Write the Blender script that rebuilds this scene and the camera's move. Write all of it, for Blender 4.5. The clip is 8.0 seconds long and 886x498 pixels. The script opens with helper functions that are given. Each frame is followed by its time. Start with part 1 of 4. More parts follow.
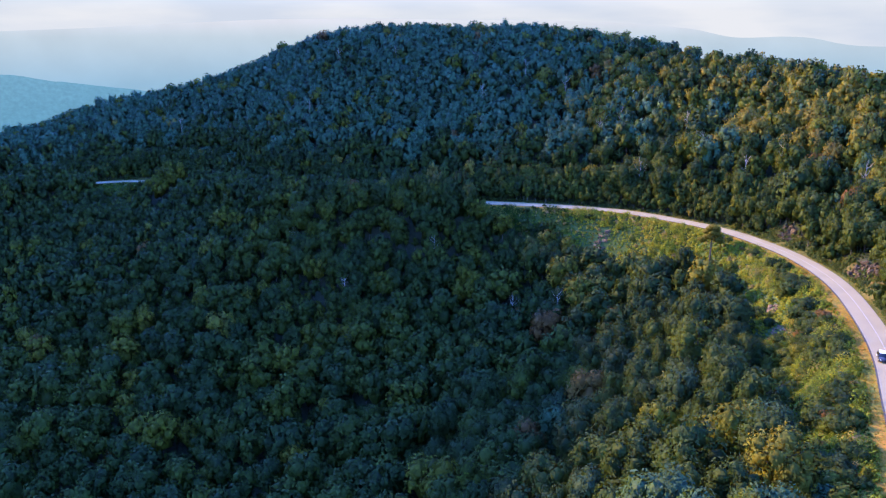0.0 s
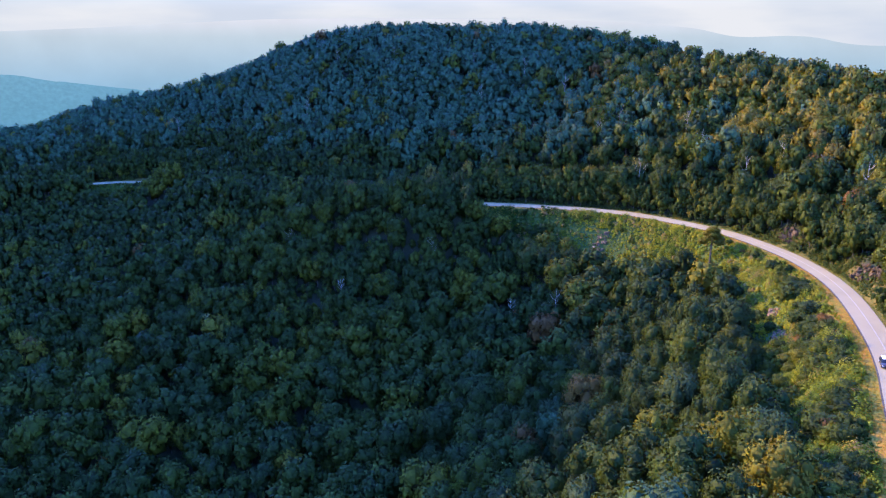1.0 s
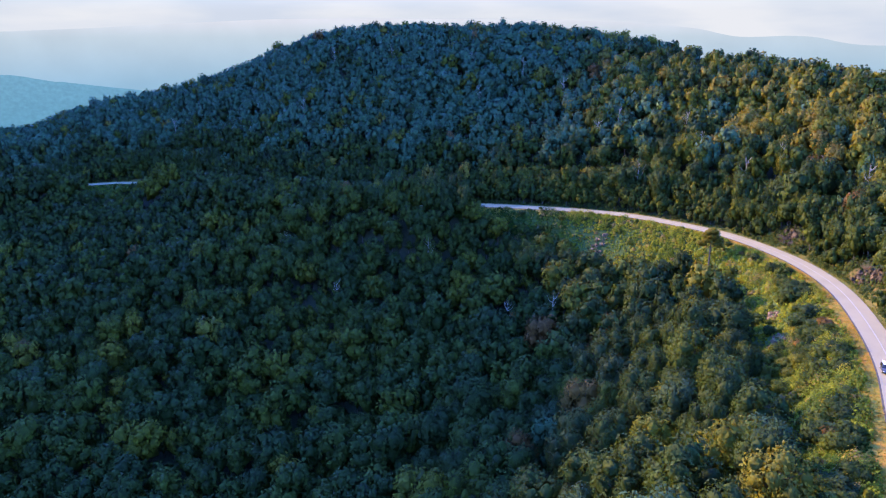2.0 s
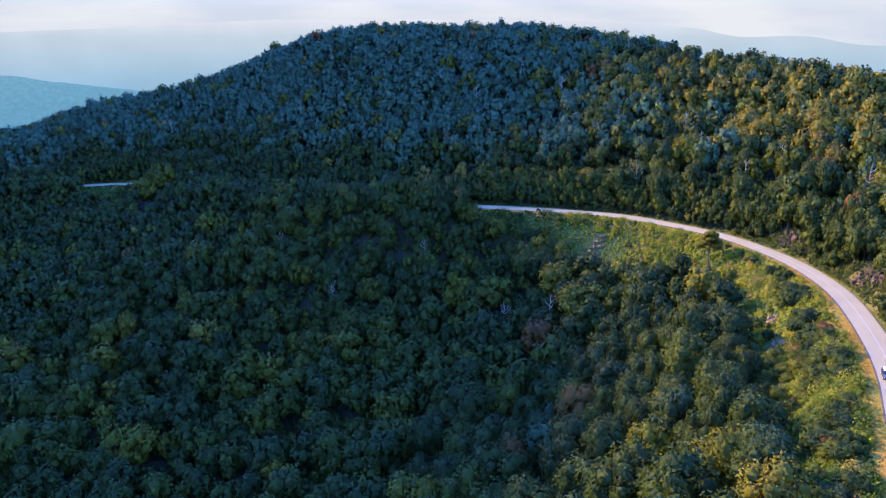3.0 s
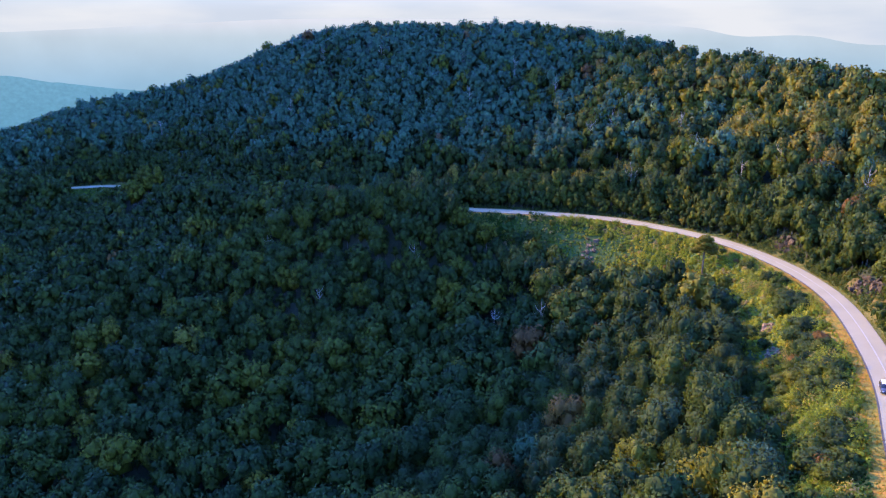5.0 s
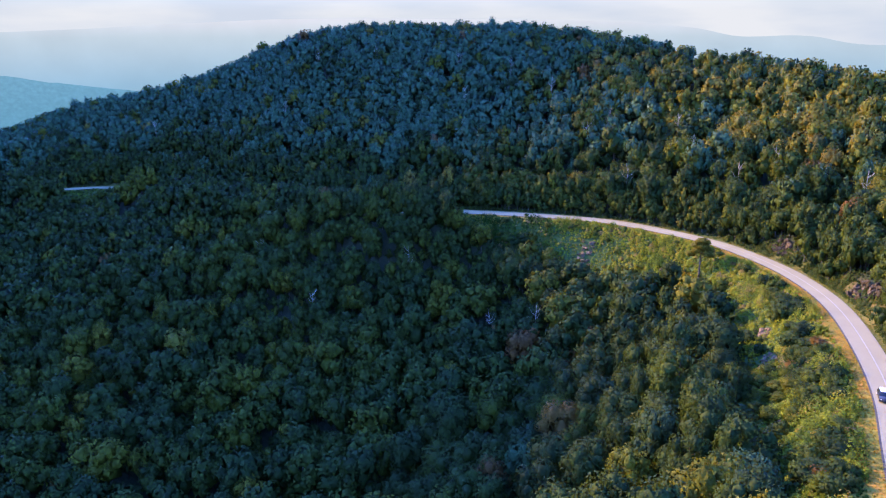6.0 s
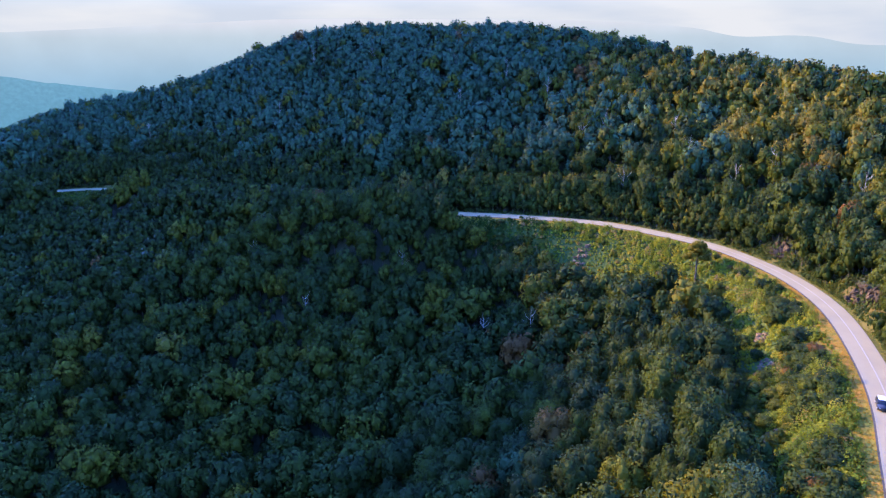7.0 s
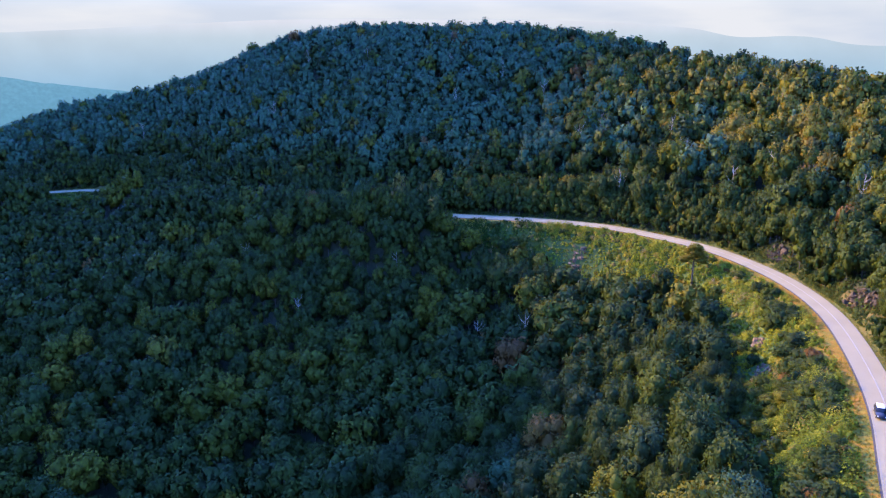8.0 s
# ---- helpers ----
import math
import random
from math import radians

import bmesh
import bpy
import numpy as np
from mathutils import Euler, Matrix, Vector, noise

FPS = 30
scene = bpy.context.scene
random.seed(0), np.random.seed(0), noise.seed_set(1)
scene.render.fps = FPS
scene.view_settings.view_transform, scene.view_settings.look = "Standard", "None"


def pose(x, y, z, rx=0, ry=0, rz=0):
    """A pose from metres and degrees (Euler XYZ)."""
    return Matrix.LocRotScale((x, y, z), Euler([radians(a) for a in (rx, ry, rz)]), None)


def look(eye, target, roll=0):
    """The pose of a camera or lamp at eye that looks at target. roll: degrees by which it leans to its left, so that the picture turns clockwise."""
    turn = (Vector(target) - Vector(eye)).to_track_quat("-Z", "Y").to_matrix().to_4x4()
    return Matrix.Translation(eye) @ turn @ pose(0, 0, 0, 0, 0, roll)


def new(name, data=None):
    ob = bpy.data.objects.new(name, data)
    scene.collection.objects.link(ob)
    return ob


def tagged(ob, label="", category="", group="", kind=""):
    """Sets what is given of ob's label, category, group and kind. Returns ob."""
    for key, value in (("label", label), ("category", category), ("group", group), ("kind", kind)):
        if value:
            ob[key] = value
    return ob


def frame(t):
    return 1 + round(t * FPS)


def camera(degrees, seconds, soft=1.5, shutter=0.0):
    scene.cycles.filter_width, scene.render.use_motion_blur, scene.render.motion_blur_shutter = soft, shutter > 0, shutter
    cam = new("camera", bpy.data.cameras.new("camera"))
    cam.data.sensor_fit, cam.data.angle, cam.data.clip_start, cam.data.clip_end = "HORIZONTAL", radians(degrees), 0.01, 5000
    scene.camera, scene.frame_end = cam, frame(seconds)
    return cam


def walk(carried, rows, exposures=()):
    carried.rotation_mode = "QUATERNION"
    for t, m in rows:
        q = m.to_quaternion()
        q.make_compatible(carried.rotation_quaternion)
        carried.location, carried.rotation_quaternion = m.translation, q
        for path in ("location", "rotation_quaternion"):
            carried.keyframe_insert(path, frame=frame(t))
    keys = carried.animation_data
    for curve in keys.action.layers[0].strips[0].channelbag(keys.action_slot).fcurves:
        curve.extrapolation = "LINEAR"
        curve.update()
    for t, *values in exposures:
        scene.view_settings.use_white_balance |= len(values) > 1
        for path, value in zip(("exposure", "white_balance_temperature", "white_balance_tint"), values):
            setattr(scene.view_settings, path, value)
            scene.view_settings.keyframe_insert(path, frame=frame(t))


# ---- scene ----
cam = camera(62.7, 8.0, soft=1.2)
METRES, EYE, TILT, LEAN, TURN = 29.0, 68.0, -16.0, 0.0, 0.0
ROWS = [
    (0.0, 0.0, 0.0, 0.0, -0.0, 0.0, -0.0),
    (0.5, 0.0325, 0.0531, 0.0156, 0.08, -0.01, 0.01),
    (1.0, 0.0628, 0.1033, 0.0306, 0.15, -0.03, 0.01),
    (1.5, 0.0951, 0.1534, 0.042, 0.2, -0.03, 0.01),
    (3.0, 0.1906, 0.3017, 0.0785, 0.33, -0.0, 0.02),
    (3.5, 0.2294, 0.3574, 0.0896, 0.37, 0.0, 0.02),
    (4.0, 0.2639, 0.406, 0.1061, 0.39, -0.02, 0.02),
    (4.5, 0.297, 0.4545, 0.1222, 0.39, -0.02, 0.03),
    (6.0, 0.4014, 0.6073, 0.1722, 0.35, -0.02, 0.06),
    (6.5, 0.4355, 0.6578, 0.1902, 0.33, -0.01, 0.07),
    (7.0, 0.4692, 0.7088, 0.2067, 0.31, -0.01, 0.08),
    (7.5, 0.5018, 0.7599, 0.2207, 0.28, 0.01, 0.08),
    (8.0, 0.5336, 0.8118, 0.2329, 0.25, 0.02, 0.07),
]
walk(cam, [(t, pose(0, 0, EYE, TILT, LEAN, TURN) @ pose(METRES * x, METRES * y, METRES * z, 90 + pitch, roll, yaw)) for t, x, y, z, yaw, pitch, roll in ROWS],
     exposures=[(0.0, 1.90, 5280, 15.0)])

# ---- sky and sun ----
SUN_AZIMUTH, SUN_HEIGHT = -62.0, 25.0      # degrees from ahead (+y) to the right, and above the horizon
HAZE, CLOUD = (1.453, 1.411, 1.274), (1.836, 1.664, 1.364)   # the air and the thin cloud low over the hills
world = bpy.data.worlds.new("sky")
scene.world = world
world.use_nodes = True
wn, wl = world.node_tree.nodes, world.node_tree.links
wn.clear()
w_out, w_bg = wn.new("ShaderNodeOutputWorld"), wn.new("ShaderNodeBackground")
w_sky = wn.new("ShaderNodeTexSky")
w_sky.sky_type, w_sky.sun_disc = "NISHITA", False
w_sky.sun_elevation, w_sky.sun_rotation = radians(SUN_HEIGHT), radians(SUN_AZIMUTH)
w_sky.air_density, w_sky.dust_density, w_sky.altitude = 2.0, 0.6, 900
w_sky.ozone_density = 3.0
# low haze and thin cloud near the horizon, clear blue overhead
w_co, w_sep, w_map = wn.new("ShaderNodeTexCoord"), wn.new("ShaderNodeSeparateXYZ"), wn.new("ShaderNodeMapping")
w_map.inputs["Scale"].default_value = (2.6, 2.6, 14.0)
w_noise, w_ramp, w_low, w_mix, w_cloud = wn.new("ShaderNodeTexNoise"), wn.new("ShaderNodeValToRGB"), wn.new("ShaderNodeMapRange"), wn.new("ShaderNodeMix"), wn.new("ShaderNodeMix")
w_noise.inputs["Scale"].default_value, w_noise.inputs["Detail"].default_value, w_noise.inputs["Roughness"].default_value = 1.7, 5, 0.45
w_ramp.color_ramp.elements[0].position, w_ramp.color_ramp.elements[1].position = 0.40, 0.62
w_low.inputs["From Min"].default_value, w_low.inputs["From Max"].default_value = 0.03, 0.27
w_low.inputs["To Min"].default_value, w_low.inputs["To Max"].default_value = 1.0, 0.0
w_low.interpolation_type = "SMOOTHSTEP"
w_mix.data_type = w_cloud.data_type = "RGBA"
w_cloud.inputs["A"].default_value, w_cloud.inputs["B"].default_value = (HAZE[0], HAZE[1], HAZE[2], 1), (CLOUD[0], CLOUD[1], CLOUD[2], 1)
wl.new(w_co.outputs["Generated"], w_map.inputs["Vector"])
wl.new(w_co.outputs["Generated"], w_sep.inputs["Vector"])
wl.new(w_sep.outputs["Z"], w_low.inputs["Value"])
wl.new(w_map.outputs["Vector"], w_noise.inputs["Vector"])
wl.new(w_noise.outputs["Fac"], w_ramp.inputs["Fac"])
wl.new(w_ramp.outputs["Color"], w_cloud.inputs["Factor"])
wl.new(w_low.outputs["Result"], w_mix.inputs["Factor"])
w_deep = wn.new("ShaderNodeMix")
w_deep.data_type, w_deep.blend_type = "RGBA", "MULTIPLY"
w_deep.inputs["Factor"].default_value, w_deep.inputs["B"].default_value = 1.0, (0.95, 1.36, 3.3, 1)   # a deep blue clear sky
wl.new(w_sky.outputs["Color"], w_deep.inputs["A"])
wl.new(w_deep.outputs["Result"], w_mix.inputs["A"])
wl.new(w_cloud.outputs["Result"], w_mix.inputs["B"])
wl.new(w_mix.outputs["Result"], w_bg.inputs["Color"])
w_bg.inputs["Strength"].default_value = 0.135
wl.new(w_bg.outputs["Background"], w_out.inputs["Surface"])

sun = new("sun", bpy.data.lights.new("sun", "SUN"))
sun.data.energy, sun.data.angle, sun.data.color = 4.9, radians(1.0), (1.0, 0.615, 0.13)
_a, _e = radians(SUN_AZIMUTH), radians(SUN_HEIGHT)
sun.matrix_world = look((math.sin(_a) * math.cos(_e) * 500, math.cos(_a) * math.cos(_e) * 500, math.sin(_e) * 500), (0, 0, 0))

# ---- materials ----


def material(name, rough=0.8):
    m = bpy.data.materials.new(name)
    m.use_nodes = True
    b = m.node_tree.nodes["Principled BSDF"]
    b.inputs["Roughness"].default_value = rough
    b.inputs["Specular IOR Level"].default_value = 0.25
    return m, m.node_tree.nodes, m.node_tree.links, b


def ramp(nodes, stops):
    r = nodes.new("ShaderNodeValToRGB")
    while len(r.color_ramp.elements) < len(stops):
        r.color_ramp.elements.new(0.5)
    for el, (p, c) in zip(r.color_ramp.elements, stops):
        el.position, el.color = p, (*c, 1)
    return r


def noise_tex(nodes, links, scale, detail=4, coord="Object", stretch=(1, 1, 1)):
    c, mp, n = nodes.new("ShaderNodeTexCoord"), nodes.new("ShaderNodeMapping"), nodes.new("ShaderNodeTexNoise")
    mp.inputs["Scale"].default_value = stretch
    n.inputs["Scale"].default_value, n.inputs["Detail"].default_value = scale, detail
    links.new(c.outputs[coord], mp.inputs["Vector"])
    links.new(mp.outputs["Vector"], n.inputs["Vector"])
    return n


def mixed(nodes, links, fac, a, b, blend="MIX"):
    m = nodes.new("ShaderNodeMix")
    m.data_type, m.blend_type = "RGBA", blend
    for sock, v in ((m.inputs["Factor"], fac), (m.inputs["A"], a), (m.inputs["B"], b)):
        if isinstance(v, bpy.types.NodeSocket):
            links.new(v, sock)
        elif isinstance(v, (int, float)):
            sock.default_value = v
        else:
            sock.default_value = (*v, 1)
    return m.outputs["Result"]


def value_math(nodes, links, op, a, b):
    m = nodes.new("ShaderNodeMath")
    m.operation = op
    for sock, v in zip(m.inputs, (a, b)):
        if isinstance(v, bpy.types.NodeSocket):
            links.new(v, sock)
        else:
            sock.default_value = v
    return m.outputs["Value"]


def bumped(nodes, links, bsdf, height, strength, distance):
    b = nodes.new("ShaderNodeBump")
    b.inputs["Strength"].default_value, b.inputs["Distance"].default_value = strength, distance
    links.new(height, b.inputs["Height"])
    links.new(b.outputs["Normal"], bsdf.inputs["Normal"])


# The first two stops hold distance haze, put into the upper hill's leaf colour.
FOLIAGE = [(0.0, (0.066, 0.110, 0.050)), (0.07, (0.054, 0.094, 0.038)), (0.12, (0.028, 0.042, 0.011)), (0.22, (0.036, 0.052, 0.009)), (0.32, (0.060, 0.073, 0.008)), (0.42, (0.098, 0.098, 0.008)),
           (0.50, (0.134, 0.116, 0.012)), (0.62, (0.165, 0.130, 0.018)), (0.74, (0.180, 0.120, 0.024)), (0.82, (0.130, 0.068, 0.016)), (1.0, (0.100, 0.055, 0.018))]


def leaf_material(name, stops, gloss=0.03):
    m, n, l, b = material(name, 0.6)
    tint, clump, turn = n.new("ShaderNodeAttribute"), n.new("ShaderNodeAttribute"), n.new("ShaderNodeVectorTransform")
    tint.attribute_name, clump.attribute_name = "tint", "clump"
    turn.vector_type, turn.convert_from, turn.convert_to = "NORMAL", "OBJECT", "WORLD"
    l.new(clump.outputs["Vector"], turn.inputs["Vector"])
    l.new(turn.outputs["Vector"], b.inputs["Normal"])
    # stands in for haze: glossier haze-paled leaves catch blue sky, the others are dull
    haze_gloss = n.new("ShaderNodeMapRange")
    haze_gloss.inputs["From Min"].default_value, haze_gloss.inputs["From Max"].default_value = 0.07, 0.13
    haze_gloss.inputs["To Min"].default_value, haze_gloss.inputs["To Max"].default_value = gloss, 0.11
    l.new(tint.outputs["Fac"], haze_gloss.inputs["Value"])
    l.new(haze_gloss.outputs["Result"], b.inputs["Specular IOR Level"])
    geo = n.new("ShaderNodeNewGeometry")
    info = n.new("ShaderNodeObjectInfo")
    jitter = value_math(n, l, "MULTIPLY", value_math(n, l, "SUBTRACT", geo.outputs["Random Per Island"], 0.5), 0.05)
    wobble = value_math(n, l, "MULTIPLY", value_math(n, l, "SUBTRACT", info.outputs["Random"], 0.5), 0.06)
    r = ramp(n, stops)
    l.new(value_math(n, l, "ADD", value_math(n, l, "ADD", tint.outputs["Fac"], jitter), wobble), r.inputs["Fac"])
    grain = noise_tex(n, l, 0.9, 3)
    shade = ramp(n, [(0.3, (0.72, 0.72, 0.72)), (0.7, (1.3, 1.3, 1.25))])
    l.new(grain.outputs["Fac"], shade.inputs["Fac"])
    sprays = ramp(n, [(0.0, (0.74, 0.74, 0.74)), (1.0, (1.25, 1.25, 1.2))])
    l.new(geo.outputs["Random Per Island"], sprays.inputs["Fac"])
    col = mixed(n, l, 1.0, mixed(n, l, 1.0, r.outputs["Color"], shade.outputs["Color"], "MULTIPLY"), sprays.outputs["Color"], "MULTIPLY")
    l.new(col, b.inputs["Base Color"])
    tr, mx = n.new("ShaderNodeBsdfTranslucent"), n.new("ShaderNodeMixShader")
    l.new(turn.outputs["Vector"], tr.inputs["Normal"])
    l.new(mixed(n, l, 1.0, col, (1.25, 1.3, 0.7), "MULTIPLY"), tr.inputs["Color"])
    mx.inputs["Fac"].default_value = 0.36
    l.new(b.outputs["BSDF"], mx.inputs[1])
    l.new(tr.outputs["BSDF"], mx.inputs[2])
    l.new(mx.outputs["Shader"], n["Material Output"].inputs["Surface"])
    return m


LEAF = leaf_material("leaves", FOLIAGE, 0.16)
VINE = leaf_material("meadow_leaves", [(0.0, (0.026, 0.050, 0.007)), (0.3, (0.098, 0.126, 0.008)), (0.6, (0.215, 0.215, 0.010)), (0.85, (0.30, 0.235, 0.015)), (1.0, (0.19, 0.13, 0.06))])
STRAW = leaf_material("verge_grass", [(0.0, (0.10, 0.11, 0.012)), (0.4, (0.24, 0.18, 0.012)), (0.75, (0.32, 0.175, 0.012)), (1.0, (0.32, 0.135, 0.012))])


def bark_material(name, dark, pale):
    m, n, l, b = material(name, 0.9)
    t = noise_tex(n, l, 3.0, 5, stretch=(1, 1, 0.25))
    r = ramp(n, [(0.3, dark), (0.7, pale)])
    l.new(t.outputs["Fac"], r.inputs["Fac"])
    l.new(r.outputs["Color"], b.inputs["Base Color"])
    bumped(n, l, b, t.outputs["Fac"], 0.6, 0.05)
    return m


BARK = bark_material("bark", (0.04, 0.032, 0.022), (0.11, 0.088, 0.062))
SNAG = bark_material("bleached_wood", (0.20, 0.17, 0.12), (0.42, 0.36, 0.26))


def rock_material(name, stops):
    m, n, l, b = material(name, 0.85)
    t, f = noise_tex(n, l, 1.6, 7, stretch=(1.6, 1.6, 0.6)), noise_tex(n, l, 5.0, 5)
    r = ramp(n, stops)
    l.new(t.outputs["Fac"], r.inputs["Fac"])
    info = n.new("ShaderNodeObjectInfo")
    g = ramp(n, [(0.0, (0.7, 0.7, 0.7)), (1.0, (1.25, 1.2, 1.2))])
    l.new(info.outputs["Random"], g.inputs["Fac"])
    l.new(mixed(n, l, 1.0, r.outputs["Color"], g.outputs["Color"], "MULTIPLY"), b.inputs["Base Color"])
    bumped(n, l, b, f.outputs["Fac"], 0.7, 0.12)
    return m


ROCK = rock_material("rock", [(0.32, (0.016, 0.012, 0.008)), (0.5, (0.046, 0.030, 0.014)), (0.7, (0.105, 0.066, 0.030))])
STONE = rock_material("pale_stone", [(0.3, (0.045, 0.032, 0.026)), (0.5, (0.13, 0.083, 0.042)), (0.7, (0.25, 0.16, 0.066))])


def ground_material():
    m, n, l, b = material("hillside", 0.95)
    big, fine = noise_tex(n, l, 0.05, 6), noise_tex(n, l, 0.9, 6)
    floor = ramp(n, [(0.3, (0.015, 0.018, 0.008)), (0.55, (0.024, 0.028, 0.010)), (0.75, (0.042, 0.034, 0.016))])
    l.new(fine.outputs["Fac"], floor.inputs["Fac"])
    field = ramp(n, [(0.28, (0.024, 0.042, 0.009)), (0.5, (0.046, 0.066, 0.010)), (0.68, (0.085, 0.084, 0.016)), (0.8, (0.09, 0.065, 0.03))])
    l.new(mixed(n, l, 0.45, fine.outputs["Fac"], big.outputs["Fac"]), field.inputs["Fac"])
    verge = ramp(n, [(0.36, (0.13, 0.125, 0.009)), (0.47, (0.23, 0.145, 0.010)), (0.57, (0.30, 0.128, 0.009)), (0.68, (0.16, 0.14, 0.010))])
    l.new(mixed(n, l, 0.5, fine.outputs["Fac"], big.outputs["Fac"]), verge.inputs["Fac"])
    a, c = n.new("ShaderNodeAttribute"), n.new("ShaderNodeAttribute")
    a.attribute_name, c.attribute_name = "open_field", "verge"
    l.new(mixed(n, l, c.outputs["Fac"], mixed(n, l, a.outputs["Fac"], floor.outputs["Color"], field.outputs["Color"]), verge.outputs["Color"]), b.inputs["Base Color"])
    bumped(n, l, b, fine.outputs["Fac"], 0.8, 0.3)
    return m


GROUND = ground_material()


def asphalt_material():
    m, n, l, b = material("worn_asphalt", 0.75)
    big, fine = noise_tex(n, l, 0.12, 5), noise_tex(n, l, 6.0, 6)
    r = ramp(n, [(0.3, (0.225, 0.180, 0.086)), (0.7, (0.290, 0.235, 0.116))])
    l.new(mixed(n, l, 0.35, big.outputs["Fac"], fine.outputs["Fac"]), r.inputs["Fac"])
    l.new(r.outputs["Color"], b.inputs["Base Color"])
    bumped(n, l, b, fine.outputs["Fac"], 0.25, 0.01)
    return m


ASPHALT = asphalt_material()


def plain(name, color, rough=0.5, metal=0.0, wear=0.15):
    m, n, l, b = material(name, rough)
    t = noise_tex(n, l, 4.0, 5)
    r = ramp(n, [(0.3, tuple(c * (1 - wear) for c in color)), (0.7, color)])
    l.new(t.outputs["Fac"], r.inputs["Fac"])
    l.new(r.outputs["Color"], b.inputs["Base Color"])
    b.inputs["Metallic"].default_value = metal
    return m


PAINT_LINE = plain("worn_line_paint", (0.38, 0.33, 0.22), 0.7, 0, 0.35)
FAINT_LINE = plain("rubbed_off_line_paint", (0.29, 0.245, 0.155), 0.75, 0, 0.4)
EDGE_DARK = plain("dark_road_edge", (0.075, 0.062, 0.045), 0.85, 0, 0.4)


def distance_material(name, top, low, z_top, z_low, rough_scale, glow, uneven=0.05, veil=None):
    """A far backdrop: the pale air in between is painted into its colour, and it glows."""
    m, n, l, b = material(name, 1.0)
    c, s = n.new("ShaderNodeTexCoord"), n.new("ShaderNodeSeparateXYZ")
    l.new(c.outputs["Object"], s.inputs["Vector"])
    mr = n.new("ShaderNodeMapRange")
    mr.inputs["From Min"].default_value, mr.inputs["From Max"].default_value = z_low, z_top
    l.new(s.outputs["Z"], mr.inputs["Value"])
    # veil: the crest painted towards cloud colour, as if lost in haze
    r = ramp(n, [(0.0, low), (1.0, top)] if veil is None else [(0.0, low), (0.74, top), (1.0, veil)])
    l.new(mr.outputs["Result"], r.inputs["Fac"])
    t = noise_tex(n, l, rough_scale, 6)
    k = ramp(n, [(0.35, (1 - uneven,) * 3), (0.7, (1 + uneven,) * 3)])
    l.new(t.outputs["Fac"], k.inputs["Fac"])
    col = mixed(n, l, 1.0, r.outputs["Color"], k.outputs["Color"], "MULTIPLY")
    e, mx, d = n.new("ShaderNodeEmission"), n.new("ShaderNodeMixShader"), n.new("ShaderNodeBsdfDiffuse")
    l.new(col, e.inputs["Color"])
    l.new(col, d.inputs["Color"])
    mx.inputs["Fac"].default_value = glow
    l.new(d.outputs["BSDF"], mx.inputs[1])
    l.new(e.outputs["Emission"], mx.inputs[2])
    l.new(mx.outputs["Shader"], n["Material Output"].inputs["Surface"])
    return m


# ---- helpers for meshes ----


def mesh_of(name, verts, faces, mats, tint=None, mat_index=None, smooth=False, clump=None):
    """A mesh from arrays of places and of triangles or quads."""
    verts, faces = np.asarray(verts, np.float32), np.asarray(faces, np.int32)
    me = bpy.data.meshes.new(name)
    n, k = faces.shape
    me.vertices.add(len(verts))
    me.vertices.foreach_set("co", verts.ravel())
    me.loops.add(n * k)
    me.loops.foreach_set("vertex_index", faces.ravel())
    me.polygons.add(n)
    me.polygons.foreach_set("loop_start", np.arange(n, dtype=np.int32) * k)
    for m in mats if isinstance(mats, (list, tuple)) else [mats]:
        me.materials.append(m)
    if mat_index is not None:
        me.polygons.foreach_set("material_index", np.asarray(mat_index, np.int32))
    me.polygons.foreach_set("use_smooth", np.full(n, smooth))
    if tint is not None:
        me.attributes.new("tint", "FLOAT", "FACE").data.foreach_set("value", np.asarray(tint, np.float32))
    if clump is not None:
        me.attributes.new("clump", "FLOAT_VECTOR", "POINT").data.foreach_set("vector", np.asarray(clump, np.float32).ravel())
    me.update()
    me.validate()
    return me


def part(name, me, parent, label=""):
    ob = new(name, me)
    ob.parent = parent
    return tagged(ob, label) if label else ob


def bm_mesh(name, bm, mat, smooth=False):
    me = bpy.data.meshes.new(name)
    bm.to_mesh(me)
    bm.free()
    me.materials.append(mat)
    me.polygons.foreach_set("use_smooth", np.full(len(me.polygons), smooth))
    return me


def smooth_step(a, b, x):
    u = np.clip((x - a) / (b - a), 0, 1)
    return u * u * (3 - 2 * u)


def waves(x, y, size, seed, octaves=4):
    """Smooth uneven ground, about -1 to 1, from a lattice of random heights."""
    total, amp, norm = 0, 1.0, 0
    for o in range(octaves):
        table = np.random.RandomState(seed + o).uniform(-1, 1, (64, 64))
        fx, fy = x / size + 100.3, y / size + 100.7
        i, j = np.floor(fx).astype(int), np.floor(fy).astype(int)
        u, v = fx - i, fy - j
        u, v = u * u * (3 - 2 * u), v * v * (3 - 2 * v)
        g = lambda a, b: table[(i + a) % 64, (j + b) % 64]
        total = total + amp * ((g(0, 0) * (1 - u) + g(1, 0) * u) * (1 - v) + (g(0, 1) * (1 - u) + g(1, 1) * u) * v)
        norm, amp, size = norm + amp, amp * 0.5, size * 0.5
    return total / norm


